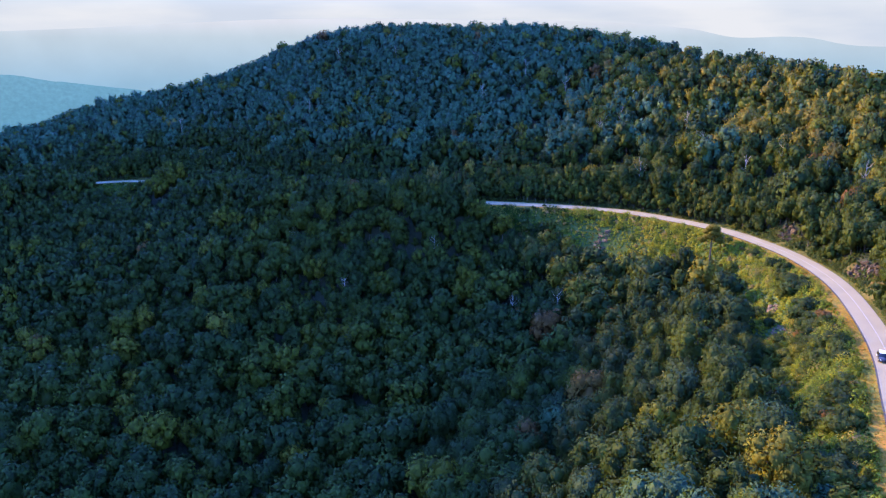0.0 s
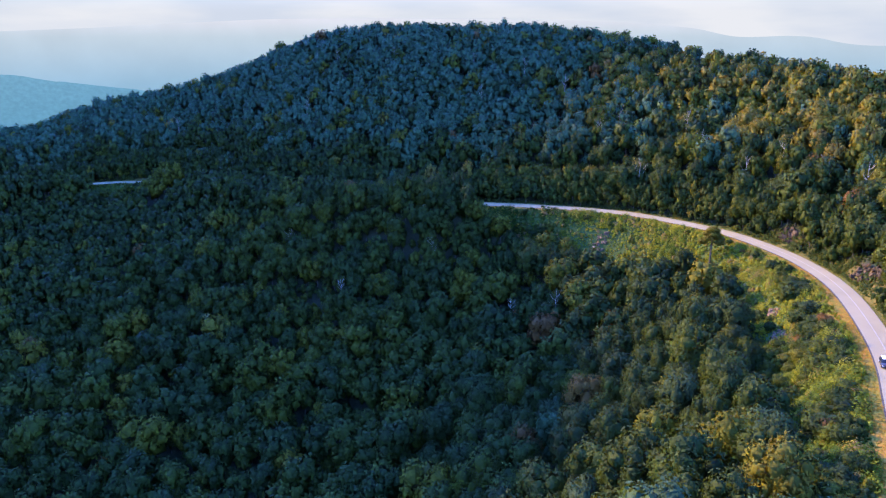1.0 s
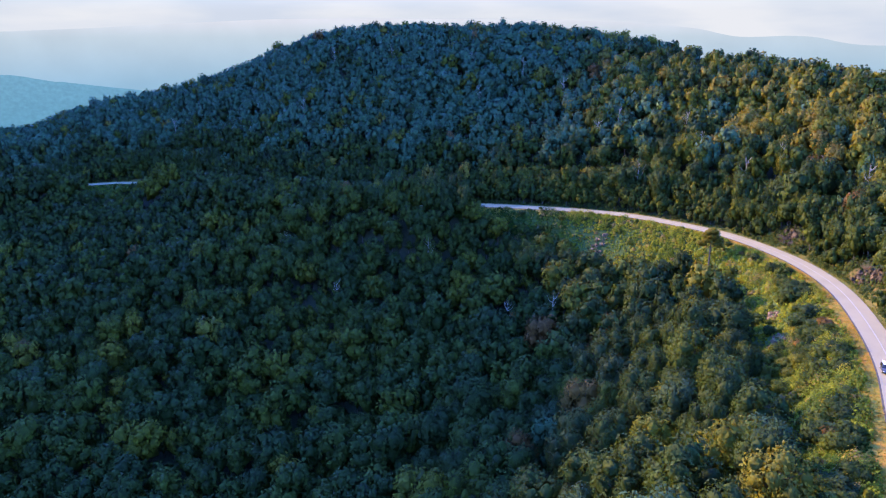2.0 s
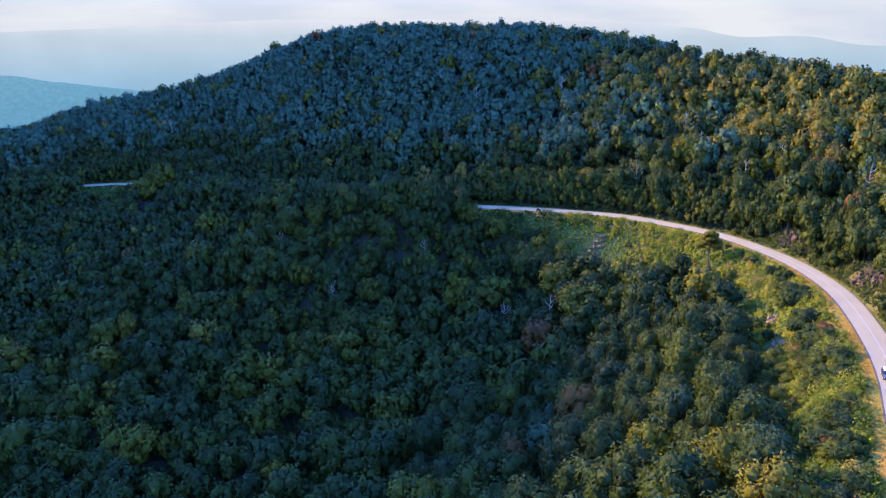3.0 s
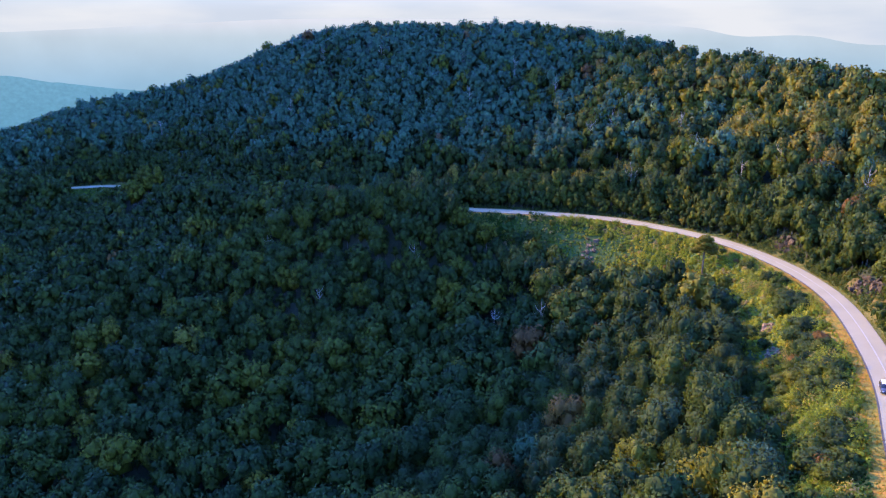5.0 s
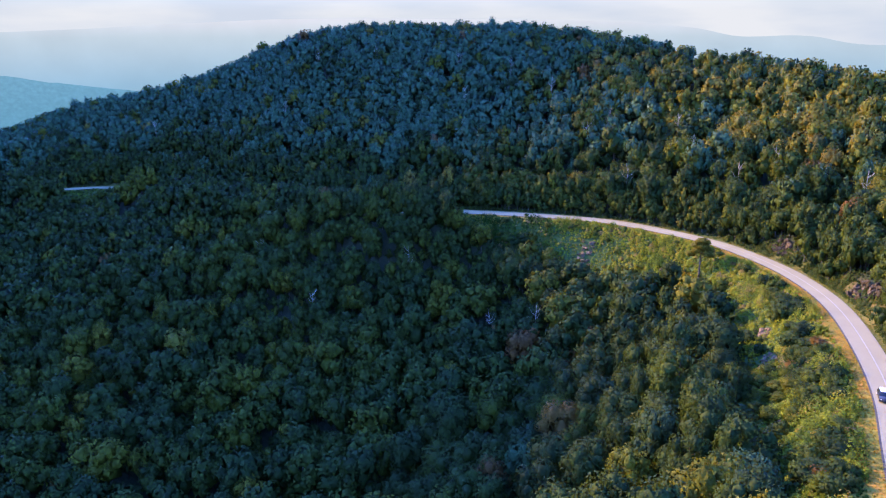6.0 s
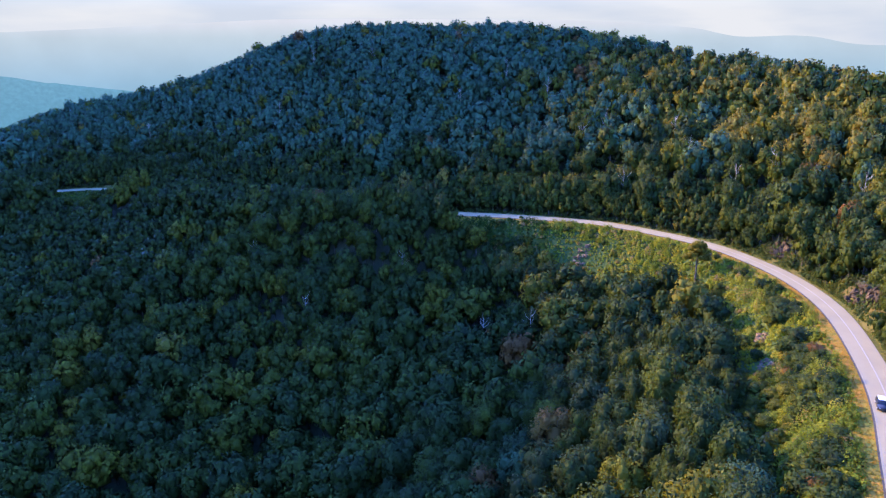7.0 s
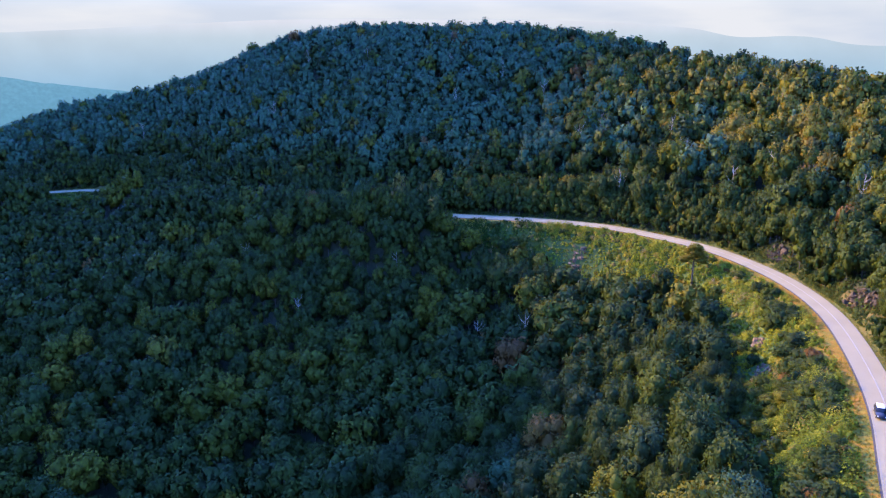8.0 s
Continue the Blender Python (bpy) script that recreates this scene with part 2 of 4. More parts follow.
# ---- the land ----
# Control heights of the landform, a grid with 90 m between its rows.
LAND_X, LAND_Y, LAND_STEP = -430.0, -120.0, 90.0
LAND = np.array([
    -208, -140, -66, 17, 99, 134, 55, -63, -152, -223,
    -171, -135, -103, -74, -33, 29, -20, -58, -88, -127,
    -138, -130, -125, -130, -138, -94, 4, 25, -15, -49,
    -112, -128, -134, -124, -117, -80, 11, 11, 33, 2,
    -90, -124, -146, -112, -88, -101, -38, 11, 39, 0,
    -79, -98, -132, -121, -63, -78, -68, -10, 46, -40,
    -92, -41, 0, -36, -41, -5, 4, 22, 83, -95,
    -123, -63, -1, 10, -32, 41, 46, 79, 29, -148,
    -159, -101, -38, 15, 39, 99, 84, 69, -71, -218,
    -192, -104, -17, 36, 34, -12, -53, -64, -143, -255,
], float).reshape(10, 10)

# The road's middle line: x, y and height.
ROAD = [
    (-29.0, -108.8, 2.75), (26.1, 11.6, 2.75), (58.0, 65.2, 1.88), (75.4, 100.0, 1.3), (90.3, 130.5, 0.72),
    (96.4, 142.8, 0.58), (102.5, 158.0, 0.58), (109.5, 179.8, 0.43), (113.7, 197.2, 0.43), (115.4, 213.2, 0.28),
    (114.4, 228.5, 0.4), (111.0, 243.0, 0.4), (106.3, 256.8, 0.35),
    (100.0, 267.6, 0.25), (92.0, 277.2, 0.15), (83.5, 286.3, 0.05), (74.3, 294.3, -0.1), (63.5, 300.0, -0.3),
    (52.3, 304.6, -0.45), (40.7, 308.6, -0.6), (28.8, 312.0, -0.75), (13.0, 315.6, -0.95), (-11.6, 321.0, -2.2),
    (-46.4, 333.5, -4.21), (-89.9, 359.6, -6.67), (-124.7, 388.6, -8.85),
    (-145.0, 404.6, -9.72), (-169.7, 415.4, -10.3), (-195.8, 411.8, -10.3), (-224.8, 394.4, -10.88), (-261.0, 379.9, -11.75),
    (-348.0, 379.9, -14.65),
]
ROAD_HALF = 3.15


def road_line():
    p = np.array(ROAD, float)
    out = []
    q = np.vstack([2 * p[0] - p[1], p, 2 * p[-1] - p[-2]])
    for a, b, c, d in zip(q, q[1:], q[2:], q[3:]):
        n = max(2, int(np.linalg.norm(c - b) / 2.0))
        for u in np.arange(n) / n:
            out.append(0.5 * (2 * b + (c - a) * u + (2 * a - 5 * b + 4 * c - d) * u**2 + (3 * b - a - 3 * c + d) * u**3))
    out = np.array(out + [p[-1]])
    for _ in range(8):
        out[1:-1] = 0.25 * out[:-2] + 0.5 * out[1:-1] + 0.25 * out[2:]
    return out


LINE = road_line()
ALONG = np.r_[0, np.cumsum(np.linalg.norm(np.diff(LINE[:, :2], axis=0), axis=1))]
_d = np.gradient(LINE[:, :2], axis=0)
HEADING = _d / np.linalg.norm(_d, axis=1)[:, None]
LEFT = np.stack([-HEADING[:, 1], HEADING[:, 0]], 1)


def by_road(x, y):
    """Distance along the road, distance to its left (right: minus) and the road's height, for arrays of places."""
    x, y = np.ravel(x), np.ravel(y)
    s, d, z = np.empty(len(x)), np.empty(len(x)), np.empty(len(x))
    for k in range(0, len(x), 4000):
        ox, oy = x[k:k + 4000, None] - LINE[:, 0], y[k:k + 4000, None] - LINE[:, 1]
        n = np.argmin(ox**2 + oy**2, 1)
        r = np.arange(len(n))
        off = ox[r, n] * LEFT[n, 0] + oy[r, n] * LEFT[n, 1]
        far = np.hypot(ox[r, n], oy[r, n])
        s[k:k + 4000], d[k:k + 4000], z[k:k + 4000] = ALONG[n], np.where(off < 0, -far, far), LINE[n, 2]
    return s, d, z


def landform(x, y):
    fx, fy = (x - LAND_X) / LAND_STEP, (y - LAND_Y) / LAND_STEP
    fx, fy = np.clip(fx, 0, 6.999), np.clip(fy, 0, 6.999)
    i, j = np.floor(fx).astype(int), np.floor(fy).astype(int)
    spline = lambda u: ((1 - u) ** 3 / 6, (3 * u**3 - 6 * u**2 + 4) / 6, (-3 * u**3 + 3 * u**2 + 3 * u + 1) / 6, u**3 / 6)
    bx, by = spline(fx - i), spline(fy - j)
    return sum(LAND[j + b, i + a] * bx[a] * by[b] for a in range(4) for b in range(4))


FIELD_S = [0, 150, 219, 238, 261, 270, 295, 336, 375, 390, 403, 431, 446, 465, 480, 500, 512, 524, 706, 718, 752, 766]
FIELD_W = [6, 10, 16, 17, 20, 23, 26, 28, 24, 20, 23, 26, 25, 19, 15, 13, 9, 3, 3, 13, 13, 3]


def field_width(s):
    """How far the open meadow reaches below the road."""
    return np.interp(s, FIELD_S, FIELD_W)


def unseen_shade_ridge(x, y, h):
    """Unseen mountain added across the valley to the west, to keep the low sun off half of the woods."""
    # crest heights chosen to lay the edge of the shade across the woods
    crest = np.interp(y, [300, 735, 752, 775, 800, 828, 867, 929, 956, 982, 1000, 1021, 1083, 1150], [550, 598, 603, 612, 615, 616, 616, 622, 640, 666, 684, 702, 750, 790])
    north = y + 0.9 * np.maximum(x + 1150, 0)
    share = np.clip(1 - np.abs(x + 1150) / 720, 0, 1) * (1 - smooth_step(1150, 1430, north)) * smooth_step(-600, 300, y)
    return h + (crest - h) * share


def ground(x, y):
    """Height of the ground, and the meadow's and the verge's share."""
    shape = np.shape(x)
    x, y = np.ravel(np.asarray(x, float)), np.ravel(np.asarray(y, float))
    h = landform(x, y) + 2.0 * waves(x, y, 38, 5) + 0.5 * waves(x, y, 7, 11, 2)
    out = np.hypot(np.maximum(np.abs(x + 115) - 315, 0), np.maximum(np.abs(y - 195) - 315, 0))
    h = h + (-230 + 40 * waves(x, y, 600, 23) - h) * smooth_step(0, 520, out)
    h = unseen_shade_ridge(x, y, h)
    s, d, z = by_road(x, y)
    edge = ROAD_HALF + 1.7
    reach = np.where(d > 0, np.interp(s, [500, 535, 680, 712], [15, 25, 25, 18]), np.interp(s, [300, 318, 330, 352, 362, 370, 378, 388, 396], [8, 7, 3.6, 3.6, 6, 6, 3.8, 3.8, 8]))
    h = z - 0.1 + (h - (z - 0.1)) * smooth_step(edge, edge + reach, np.abs(d))
    w = field_width(s) + 3.0 * waves(x, y, 14, 31, 2)
    field = np.where(d > 0, 1 - smooth_step(w - 2, w + 3, d), 1 - smooth_step(5, 8, -d))
    inner = np.interp(s, [385, 430], [6.5, 3.8])
    verge = (1 - smooth_step(inner, inner + 3.0, np.abs(d) + 1.2 * waves(x, y, 9, 37, 2))) * np.where(d > 0, 1.0, 0.25)
    return h.reshape(shape), field.reshape(shape), verge.reshape(shape)


def height(x, y):
    return float(ground(np.array([x]), np.array([y]))[0][0])


def build_ground():
    def ticks(lo, fine_lo, fine_hi, hi, coarse, fine):
        inner = np.r_[np.arange(lo, fine_lo, coarse), np.arange(fine_lo, fine_hi, fine), np.arange(fine_hi, hi + 1, coarse)]
        grow = np.cumsum(30 * 1.22 ** np.arange(19))
        # closer ticks where the added ridge rises
        mountain = np.r_[np.arange(30, 1080, 30), grow[grow > 1100]]
        below, above = (mountain, grow) if lo < -400 else (grow, mountain)
        return np.r_[(inner[0] - below)[::-1], inner, inner[-1] + above]
    gx, gy = ticks(-430, 10, 135, 260, 6, 2.2), ticks(-120, 80, 335, 560, 6, 2.2)
    X, Y = np.meshgrid(gx, gy)
    Z, field, verge = ground(X, Y)
    nx, ny = len(gx), len(gy)
    idx = np.arange(nx * ny).reshape(ny, nx)
    faces = np.stack([idx[:-1, :-1], idx[:-1, 1:], idx[1:, 1:], idx[1:, :-1]], -1).reshape(-1, 4)
    me = mesh_of("ground", np.stack([X, Y, Z], -1).reshape(-1, 3), faces, GROUND, smooth=True)
    for key, v in (("open_field", field), ("verge", verge)):
        me.attributes.new(key, "FLOAT", "POINT").data.foreach_set("value", v.ravel().astype(np.float32))
    return tagged(new("ground", me), "wooded mountainside with a grassy slope below the road", "ground", kind="structure")


build_ground()


def ribbon(name, mat, left, right, up, thick, lo=0, hi=10**9):
    """A strip along the road between two distances to the left of its middle."""
    pick = (ALONG >= lo) & (ALONG <= hi)
    c, n, z = LINE[pick, :2], LEFT[pick], LINE[pick, 2]
    ring = []
    for off, dz in ((right, up), (left, up), (left, up - thick), (right, up - thick)):
        ring.append(np.column_stack([c + n * off, z + dz - 0.015 * abs(off)]))
    v = np.stack(ring, 1).reshape(-1, 3)
    k = np.arange(len(c) - 1)[:, None] * 4
    f = np.concatenate([np.stack([k[:, 0] + a, k[:, 0] + 4 + a, k[:, 0] + 4 + (a + 1) % 4, k[:, 0] + (a + 1) % 4], 1) for a in range(4)])
    return mesh_of(name, v, f[:, ::-1] if left < right else f, mat)


road = tagged(new("road", ribbon("road", ASPHALT, ROAD_HALF, -ROAD_HALF, 0.06, 0.4)), "pale worn two-lane asphalt road curving round the hillside", "road", kind="structure")
part("centre_line", ribbon("centre_line", PAINT_LINE, 0.13, -0.13, 0.07, 0.02), road, "faded painted centre line")
part("edge_line", ribbon("edge_line", FAINT_LINE, ROAD_HALF - 0.2, ROAD_HALF - 0.32, 0.07, 0.02), road, "faded white edge line")
part("edge_line", ribbon("edge_line", FAINT_LINE, -ROAD_HALF + 0.32, -ROAD_HALF + 0.2, 0.07, 0.02), road, "faded white edge line")

# narrow dark strip just outside the asphalt on the left
part("road_edge", ribbon("road_edge", EDGE_DARK, ROAD_HALF + 0.34, ROAD_HALF, 0.055, 0.35), road, "dark strip along the edge of the road")

# ---- distance ----


def ridge(name, points, far, low, mat, label, rough=0.0, steps=900, depth=260.0):
    """A far ridge: crest given as degrees to the right and degrees above the first eye, at a distance."""
    a = np.linspace(points[0][0], points[-1][0], steps)
    e = np.interp(a, [p[0] for p in points], [p[1] for p in points])
    e = np.convolve(np.pad(e, 4, mode="edge"), np.ones(9) / 9, "valid")
    crest = EYE + far * np.tan(np.radians(e)) + rough * waves(a * far * 0.0175, 0 * a, 60, 71, 4)
    rows = []
    for u in np.linspace(0, 1, 14):
        r = far - depth * u
        z = crest + (low - crest) * u**0.7 + (1 - abs(2 * u - 1)) * rough * 2 * waves(a * 60, 0 * a + u * 500, 60, 77, 3)
        rows.append(np.column_stack([np.sin(np.radians(a)) * r, np.cos(np.radians(a)) * r, z]))
    v = np.concatenate(rows)
    idx = np.arange(len(v)).reshape(14, steps)
    f = np.stack([idx[:-1, :-1], idx[1:, :-1], idx[1:, 1:], idx[:-1, 1:]], -1).reshape(-1, 4)
    return tagged(new(name, mesh_of(name, v, f, mat, smooth=True)), label, "backdrop", kind="structure")


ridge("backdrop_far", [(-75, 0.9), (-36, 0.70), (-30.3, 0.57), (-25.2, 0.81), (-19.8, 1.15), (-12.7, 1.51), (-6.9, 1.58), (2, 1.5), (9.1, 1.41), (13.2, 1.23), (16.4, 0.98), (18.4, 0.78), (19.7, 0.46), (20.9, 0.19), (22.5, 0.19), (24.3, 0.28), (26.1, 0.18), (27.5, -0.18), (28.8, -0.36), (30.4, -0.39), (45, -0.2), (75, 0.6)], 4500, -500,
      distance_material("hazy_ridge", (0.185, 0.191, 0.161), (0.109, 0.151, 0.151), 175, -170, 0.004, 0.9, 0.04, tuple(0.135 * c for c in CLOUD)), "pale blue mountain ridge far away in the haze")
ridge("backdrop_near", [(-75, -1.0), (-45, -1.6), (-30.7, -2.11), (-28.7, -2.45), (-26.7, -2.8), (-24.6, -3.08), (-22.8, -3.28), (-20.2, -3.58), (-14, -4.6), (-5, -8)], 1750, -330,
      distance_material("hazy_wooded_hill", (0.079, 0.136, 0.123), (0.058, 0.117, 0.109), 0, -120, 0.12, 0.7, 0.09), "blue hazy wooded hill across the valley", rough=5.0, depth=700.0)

# ---- trees ----


def ball(seed, rough):
    bm = bmesh.new()
    bmesh.ops.create_icosphere(bm, subdivisions=1, radius=1)
    rs = np.random.RandomState(seed)
    v = np.array([p.co[:] for p in bm.verts]) * rs.uniform(1 - rough, 1 + rough, (len(bm.verts), 1))
    f = np.array([[q.index for q in t.verts] for t in bm.faces])
    bm.free()
    return v, f


def knot(seed):
    """A rough eight-sided core of a lobe."""
    rs = np.random.RandomState(seed)
    a, b, c = np.linalg.qr(rs.normal(size=(3, 3)))[0] * 1.1
    v = np.array([a, b, -a, -b, c, -c]) * rs.uniform(0.85, 1.15, (6, 1))
    return v, np.array([(k, (k + 1) % 4, 4) for k in range(4)] + [((k + 1) % 4, k, 5) for k in range(4)])


def crown_cards(seed, lobes, cards, size, low=-0.6, loose=0.19, fine=0, rag=0.5, core=0.84):
    """A crown about 1 in radius, its middle at 0: rough leafy lobes, hung all over with small sprays of leaves."""
    rs = np.random.RandomState(seed)
    c, lr = [], []
    for k in range(lobes):
        z = rs.uniform(low, 0.85) if k else 0.80
        a = 2.4 * k + rs.uniform(-0.5, 0.5)
        r = (0.66 * max(0.0, 1 - z * z) ** 0.5 if k else 0.12) * rs.uniform(0.82, 1.18)
        c.append((r * math.cos(a), r * math.sin(a), z * 0.74))
        lr.append(rs.uniform(0.26, 0.45))
    c, lr = np.array(c), np.array(lr)
    n = cards * 6
    which = rs.choice(lobes, n, p=lr**2 / (lr**2).sum())
    d = rs.normal(size=(n, 3))
    d /= np.linalg.norm(d, axis=1)[:, None]
    p = c[which] + d * (lr[which] * rs.uniform(0.84, 1.2, n))[:, None]
    inside = (np.linalg.norm(p[:, None] - c[None], axis=2) < 0.78 * lr[None]).any(1)
    keep = np.flatnonzero(~inside & (d[:, 2] > -0.6) & (p[:, 2] > low - 0.2))[:cards]
    p, d = p[keep], d[keep]
    m = len(p)
    nrm = d + (0, 0, 0.25) + rs.normal(scale=loose, size=(m, 3))
    nrm /= np.linalg.norm(nrm, axis=1)[:, None]
    t = np.cross(nrm, rs.normal(size=(m, 3)))
    t /= np.linalg.norm(t, axis=1)[:, None]
    b = np.cross(nrm, t)
    tri = []
    for k in range(3):
        a = 2.0944 * k + rs.uniform(-0.45, 0.45, m)
        q = size * rs.uniform(0.6, 1.35, m)
        tri.append(p + (t * np.cos(a)[:, None] + b * np.sin(a)[:, None]) * q[:, None])
    V, F = [np.stack(tri, 1).reshape(-1, 3)], [np.arange(3 * m).reshape(-1, 3)]
    out = p / np.linalg.norm(p, axis=1)[:, None]
    soft = (1 - rag) * d + 0.35 * out + (0.2 + rag) * nrm
    G, count = [np.repeat(soft, 3, 0)], 3 * m
    for k in range(lobes):
        bv, bf = ball(seed * 31 + k, 0.2) if fine else knot(seed * 31 + k)
        way = bv / np.linalg.norm(bv, axis=1)[:, None]
        mid = c[k] / max(1e-6, np.linalg.norm(c[k]))
        V.append(c[k] + bv * lr[k] * core)
        F.append(bf + count)
        G.append(0.8 * way + 0.35 * mid + rs.normal(scale=0.22, size=way.shape))
        count += len(bv)
    bv, bf = knot(seed * 31 + 29)
    V.append(bv * (0.50, 0.50, 0.60) + (0, 0, -0.15))
    F.append(bf + count)
    G.append(bv)
    G = np.vstack(G)
    return np.vstack(V), np.vstack(F), G / np.linalg.norm(G, axis=1)[:, None]


def limb(a, b, ra, rb, sides=6):
    a, b = np.array(a, float), np.array(b, float)
    w = (b - a) / np.linalg.norm(b - a)
    u = np.cross(w, (0.3, 0.9, 0.1))
    u /= np.linalg.norm(u)
    q = np.cross(w, u)
    ang = np.arange(sides) * 2 * math.pi / sides
    ring = np.cos(ang)[:, None] * u + np.sin(ang)[:, None] * q
    v = np.vstack([a + ring * ra, b + ring * rb])
    i = np.arange(sides)
    j = (i + 1) % sides
    f = np.vstack([np.stack([i, j, j + sides], 1), np.stack([i, j + sides, i + sides], 1)])
    return v, f


def join(pieces):
    v, f, n = [], [], 0
    for pv, pf in pieces:
        v.append(pv)
        f.append(pf + n)
        n += len(pv)
    return np.vstack(v), np.vstack(f)


def trunk_arrays(seed, h, r, limbs=5):
    rs = np.random.RandomState(seed)
    lean = rs.uniform(-0.04, 0.04, 2) * h
    top = (lean[0], lean[1], h)
    mid = (lean[0] * 0.3, lean[1] * 0.3, h * 0.5)
    out = [limb((0, 0, -1.2), mid, r, r * 0.7), limb(mid, top, r * 0.7, r * 0.25)]
    for k in range(limbs):
        a, z = 2.4 * k + rs.uniform(-0.4, 0.4), h * rs.uniform(0.42, 0.8)
        reach = h * rs.uniform(0.18, 0.3)
        out.append(limb((lean[0] * z / h, lean[1] * z / h, z), (math.cos(a) * reach, math.sin(a) * reach, z + reach * rs.uniform(0.5, 1.0)), r * 0.35, r * 0.1, 4))
    return join(out)


NEAR = [crown_cards(100 + k, 17, 2000, 0.052, -0.5, 0.60, 1, 0.55, 0.68) for k in range(6)]
MID = [crown_cards(200 + k, 11, 420, 0.092, -0.3, 0.40, 0, 0.30, 0.72) for k in range(6)]
FAR = [crown_cards(300 + k, 7, 125, 0.15, -0.3, 0.42, 0, 0.32, 0.76) for k in range(6)]
YOUNG = [crown_cards(350 + k, 5, 80, 0.17, -0.2, 0.40, 0, 0.3, 0.80) for k in range(6)]
LOW = [crown_cards(400 + k, 4, 46, 0.23, -0.3, 0.35, 0, 0.3, 0.8) for k in range(4)]
BUSH = [crown_cards(450 + k, 12, 600, 0.09, -0.2, 0.60, 0, 0.55, 0.78) for k in range(5)]


def plant_spots(spacing, lo, hi, seed):
    rs = np.random.RandomState(seed)
    xs, ys = np.arange(lo[0], hi[0], spacing), np.arange(lo[1], hi[1], spacing * 0.87)
    X, Y = np.meshgrid(xs, ys)
    X = X + (np.arange(len(ys)) % 2)[:, None] * spacing / 2
    X = X + rs.uniform(-0.36, 0.36, X.shape) * spacing
    Y = Y + rs.uniform(-0.36, 0.36, Y.shape) * spacing
    return X.ravel(), Y.ravel(), rs


# Groups of trees that stand out by their colour: x, y, how far they reach, and leaf colour (0.42 yellow-green, 0.84 russet).
MARKED = [(54.0, 229.0, 4.5, 0.82), (34.0, 239.0, 4.0, 0.86), (41.0, 180.0, 5.0, 0.80), (20.5, 170.0, 4.5, 0.86), (46.0, 114.5, 3.5, 0.84), (86.0, 228.0, 5.0, 0.47),
          (-115.0, 240.0, 5.0, 0.43), (-101.0, 224.5, 4.5, 0.40), (-96.0, 331.0, 5.0, 0.42), (8.5, 276.5, 4.5, 0.40), (-68.5, 333.0, 6.0, 0.40), (-12.0, 219.0, 4.5, 0.34),
          (53.0, 100.5, 5.5, 0.52), (50.0, 121.0, 5.0, 0.46), (53.0, 113.0, 4.0, 0.44)]


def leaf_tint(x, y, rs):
    """Leaf colour from haze-paled green (0) over dark green (0.12) to russet (0.9): green woods all over, with many
    turning trees on the eastern hillside.
    """
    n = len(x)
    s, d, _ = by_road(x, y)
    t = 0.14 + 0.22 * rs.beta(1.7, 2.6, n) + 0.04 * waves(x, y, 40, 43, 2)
    grey = rs.uniform(size=n) < 0.90 * smooth_step(10, 50, -d) * (1 - 0.6 * smooth_step(50, 110, x))      # paler higher up: distance haze put into the leaf colour
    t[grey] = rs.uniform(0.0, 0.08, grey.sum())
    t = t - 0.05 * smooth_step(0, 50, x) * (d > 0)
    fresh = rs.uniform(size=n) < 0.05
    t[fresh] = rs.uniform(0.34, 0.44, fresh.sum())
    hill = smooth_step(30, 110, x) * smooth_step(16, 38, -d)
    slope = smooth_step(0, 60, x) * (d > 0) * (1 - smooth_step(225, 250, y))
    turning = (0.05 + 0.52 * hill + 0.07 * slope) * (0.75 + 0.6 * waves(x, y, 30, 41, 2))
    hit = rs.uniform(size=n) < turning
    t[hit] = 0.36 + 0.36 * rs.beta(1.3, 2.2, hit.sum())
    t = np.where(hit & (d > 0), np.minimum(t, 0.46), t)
    # spur and tuft tinted lighter, in place of the haze contrast with the hill behind
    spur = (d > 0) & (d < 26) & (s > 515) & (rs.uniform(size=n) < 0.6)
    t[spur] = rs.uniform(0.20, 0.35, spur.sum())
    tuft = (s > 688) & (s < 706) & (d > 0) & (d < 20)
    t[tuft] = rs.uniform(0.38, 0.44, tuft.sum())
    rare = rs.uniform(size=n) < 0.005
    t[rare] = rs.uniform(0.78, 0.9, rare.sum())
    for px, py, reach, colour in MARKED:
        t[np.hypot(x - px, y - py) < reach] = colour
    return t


def rock_cut(s):
    """Whether the bank above the road is bare rock there."""
    return ((s > 330) & (s < 351)) | ((s > 378) & (s < 389))


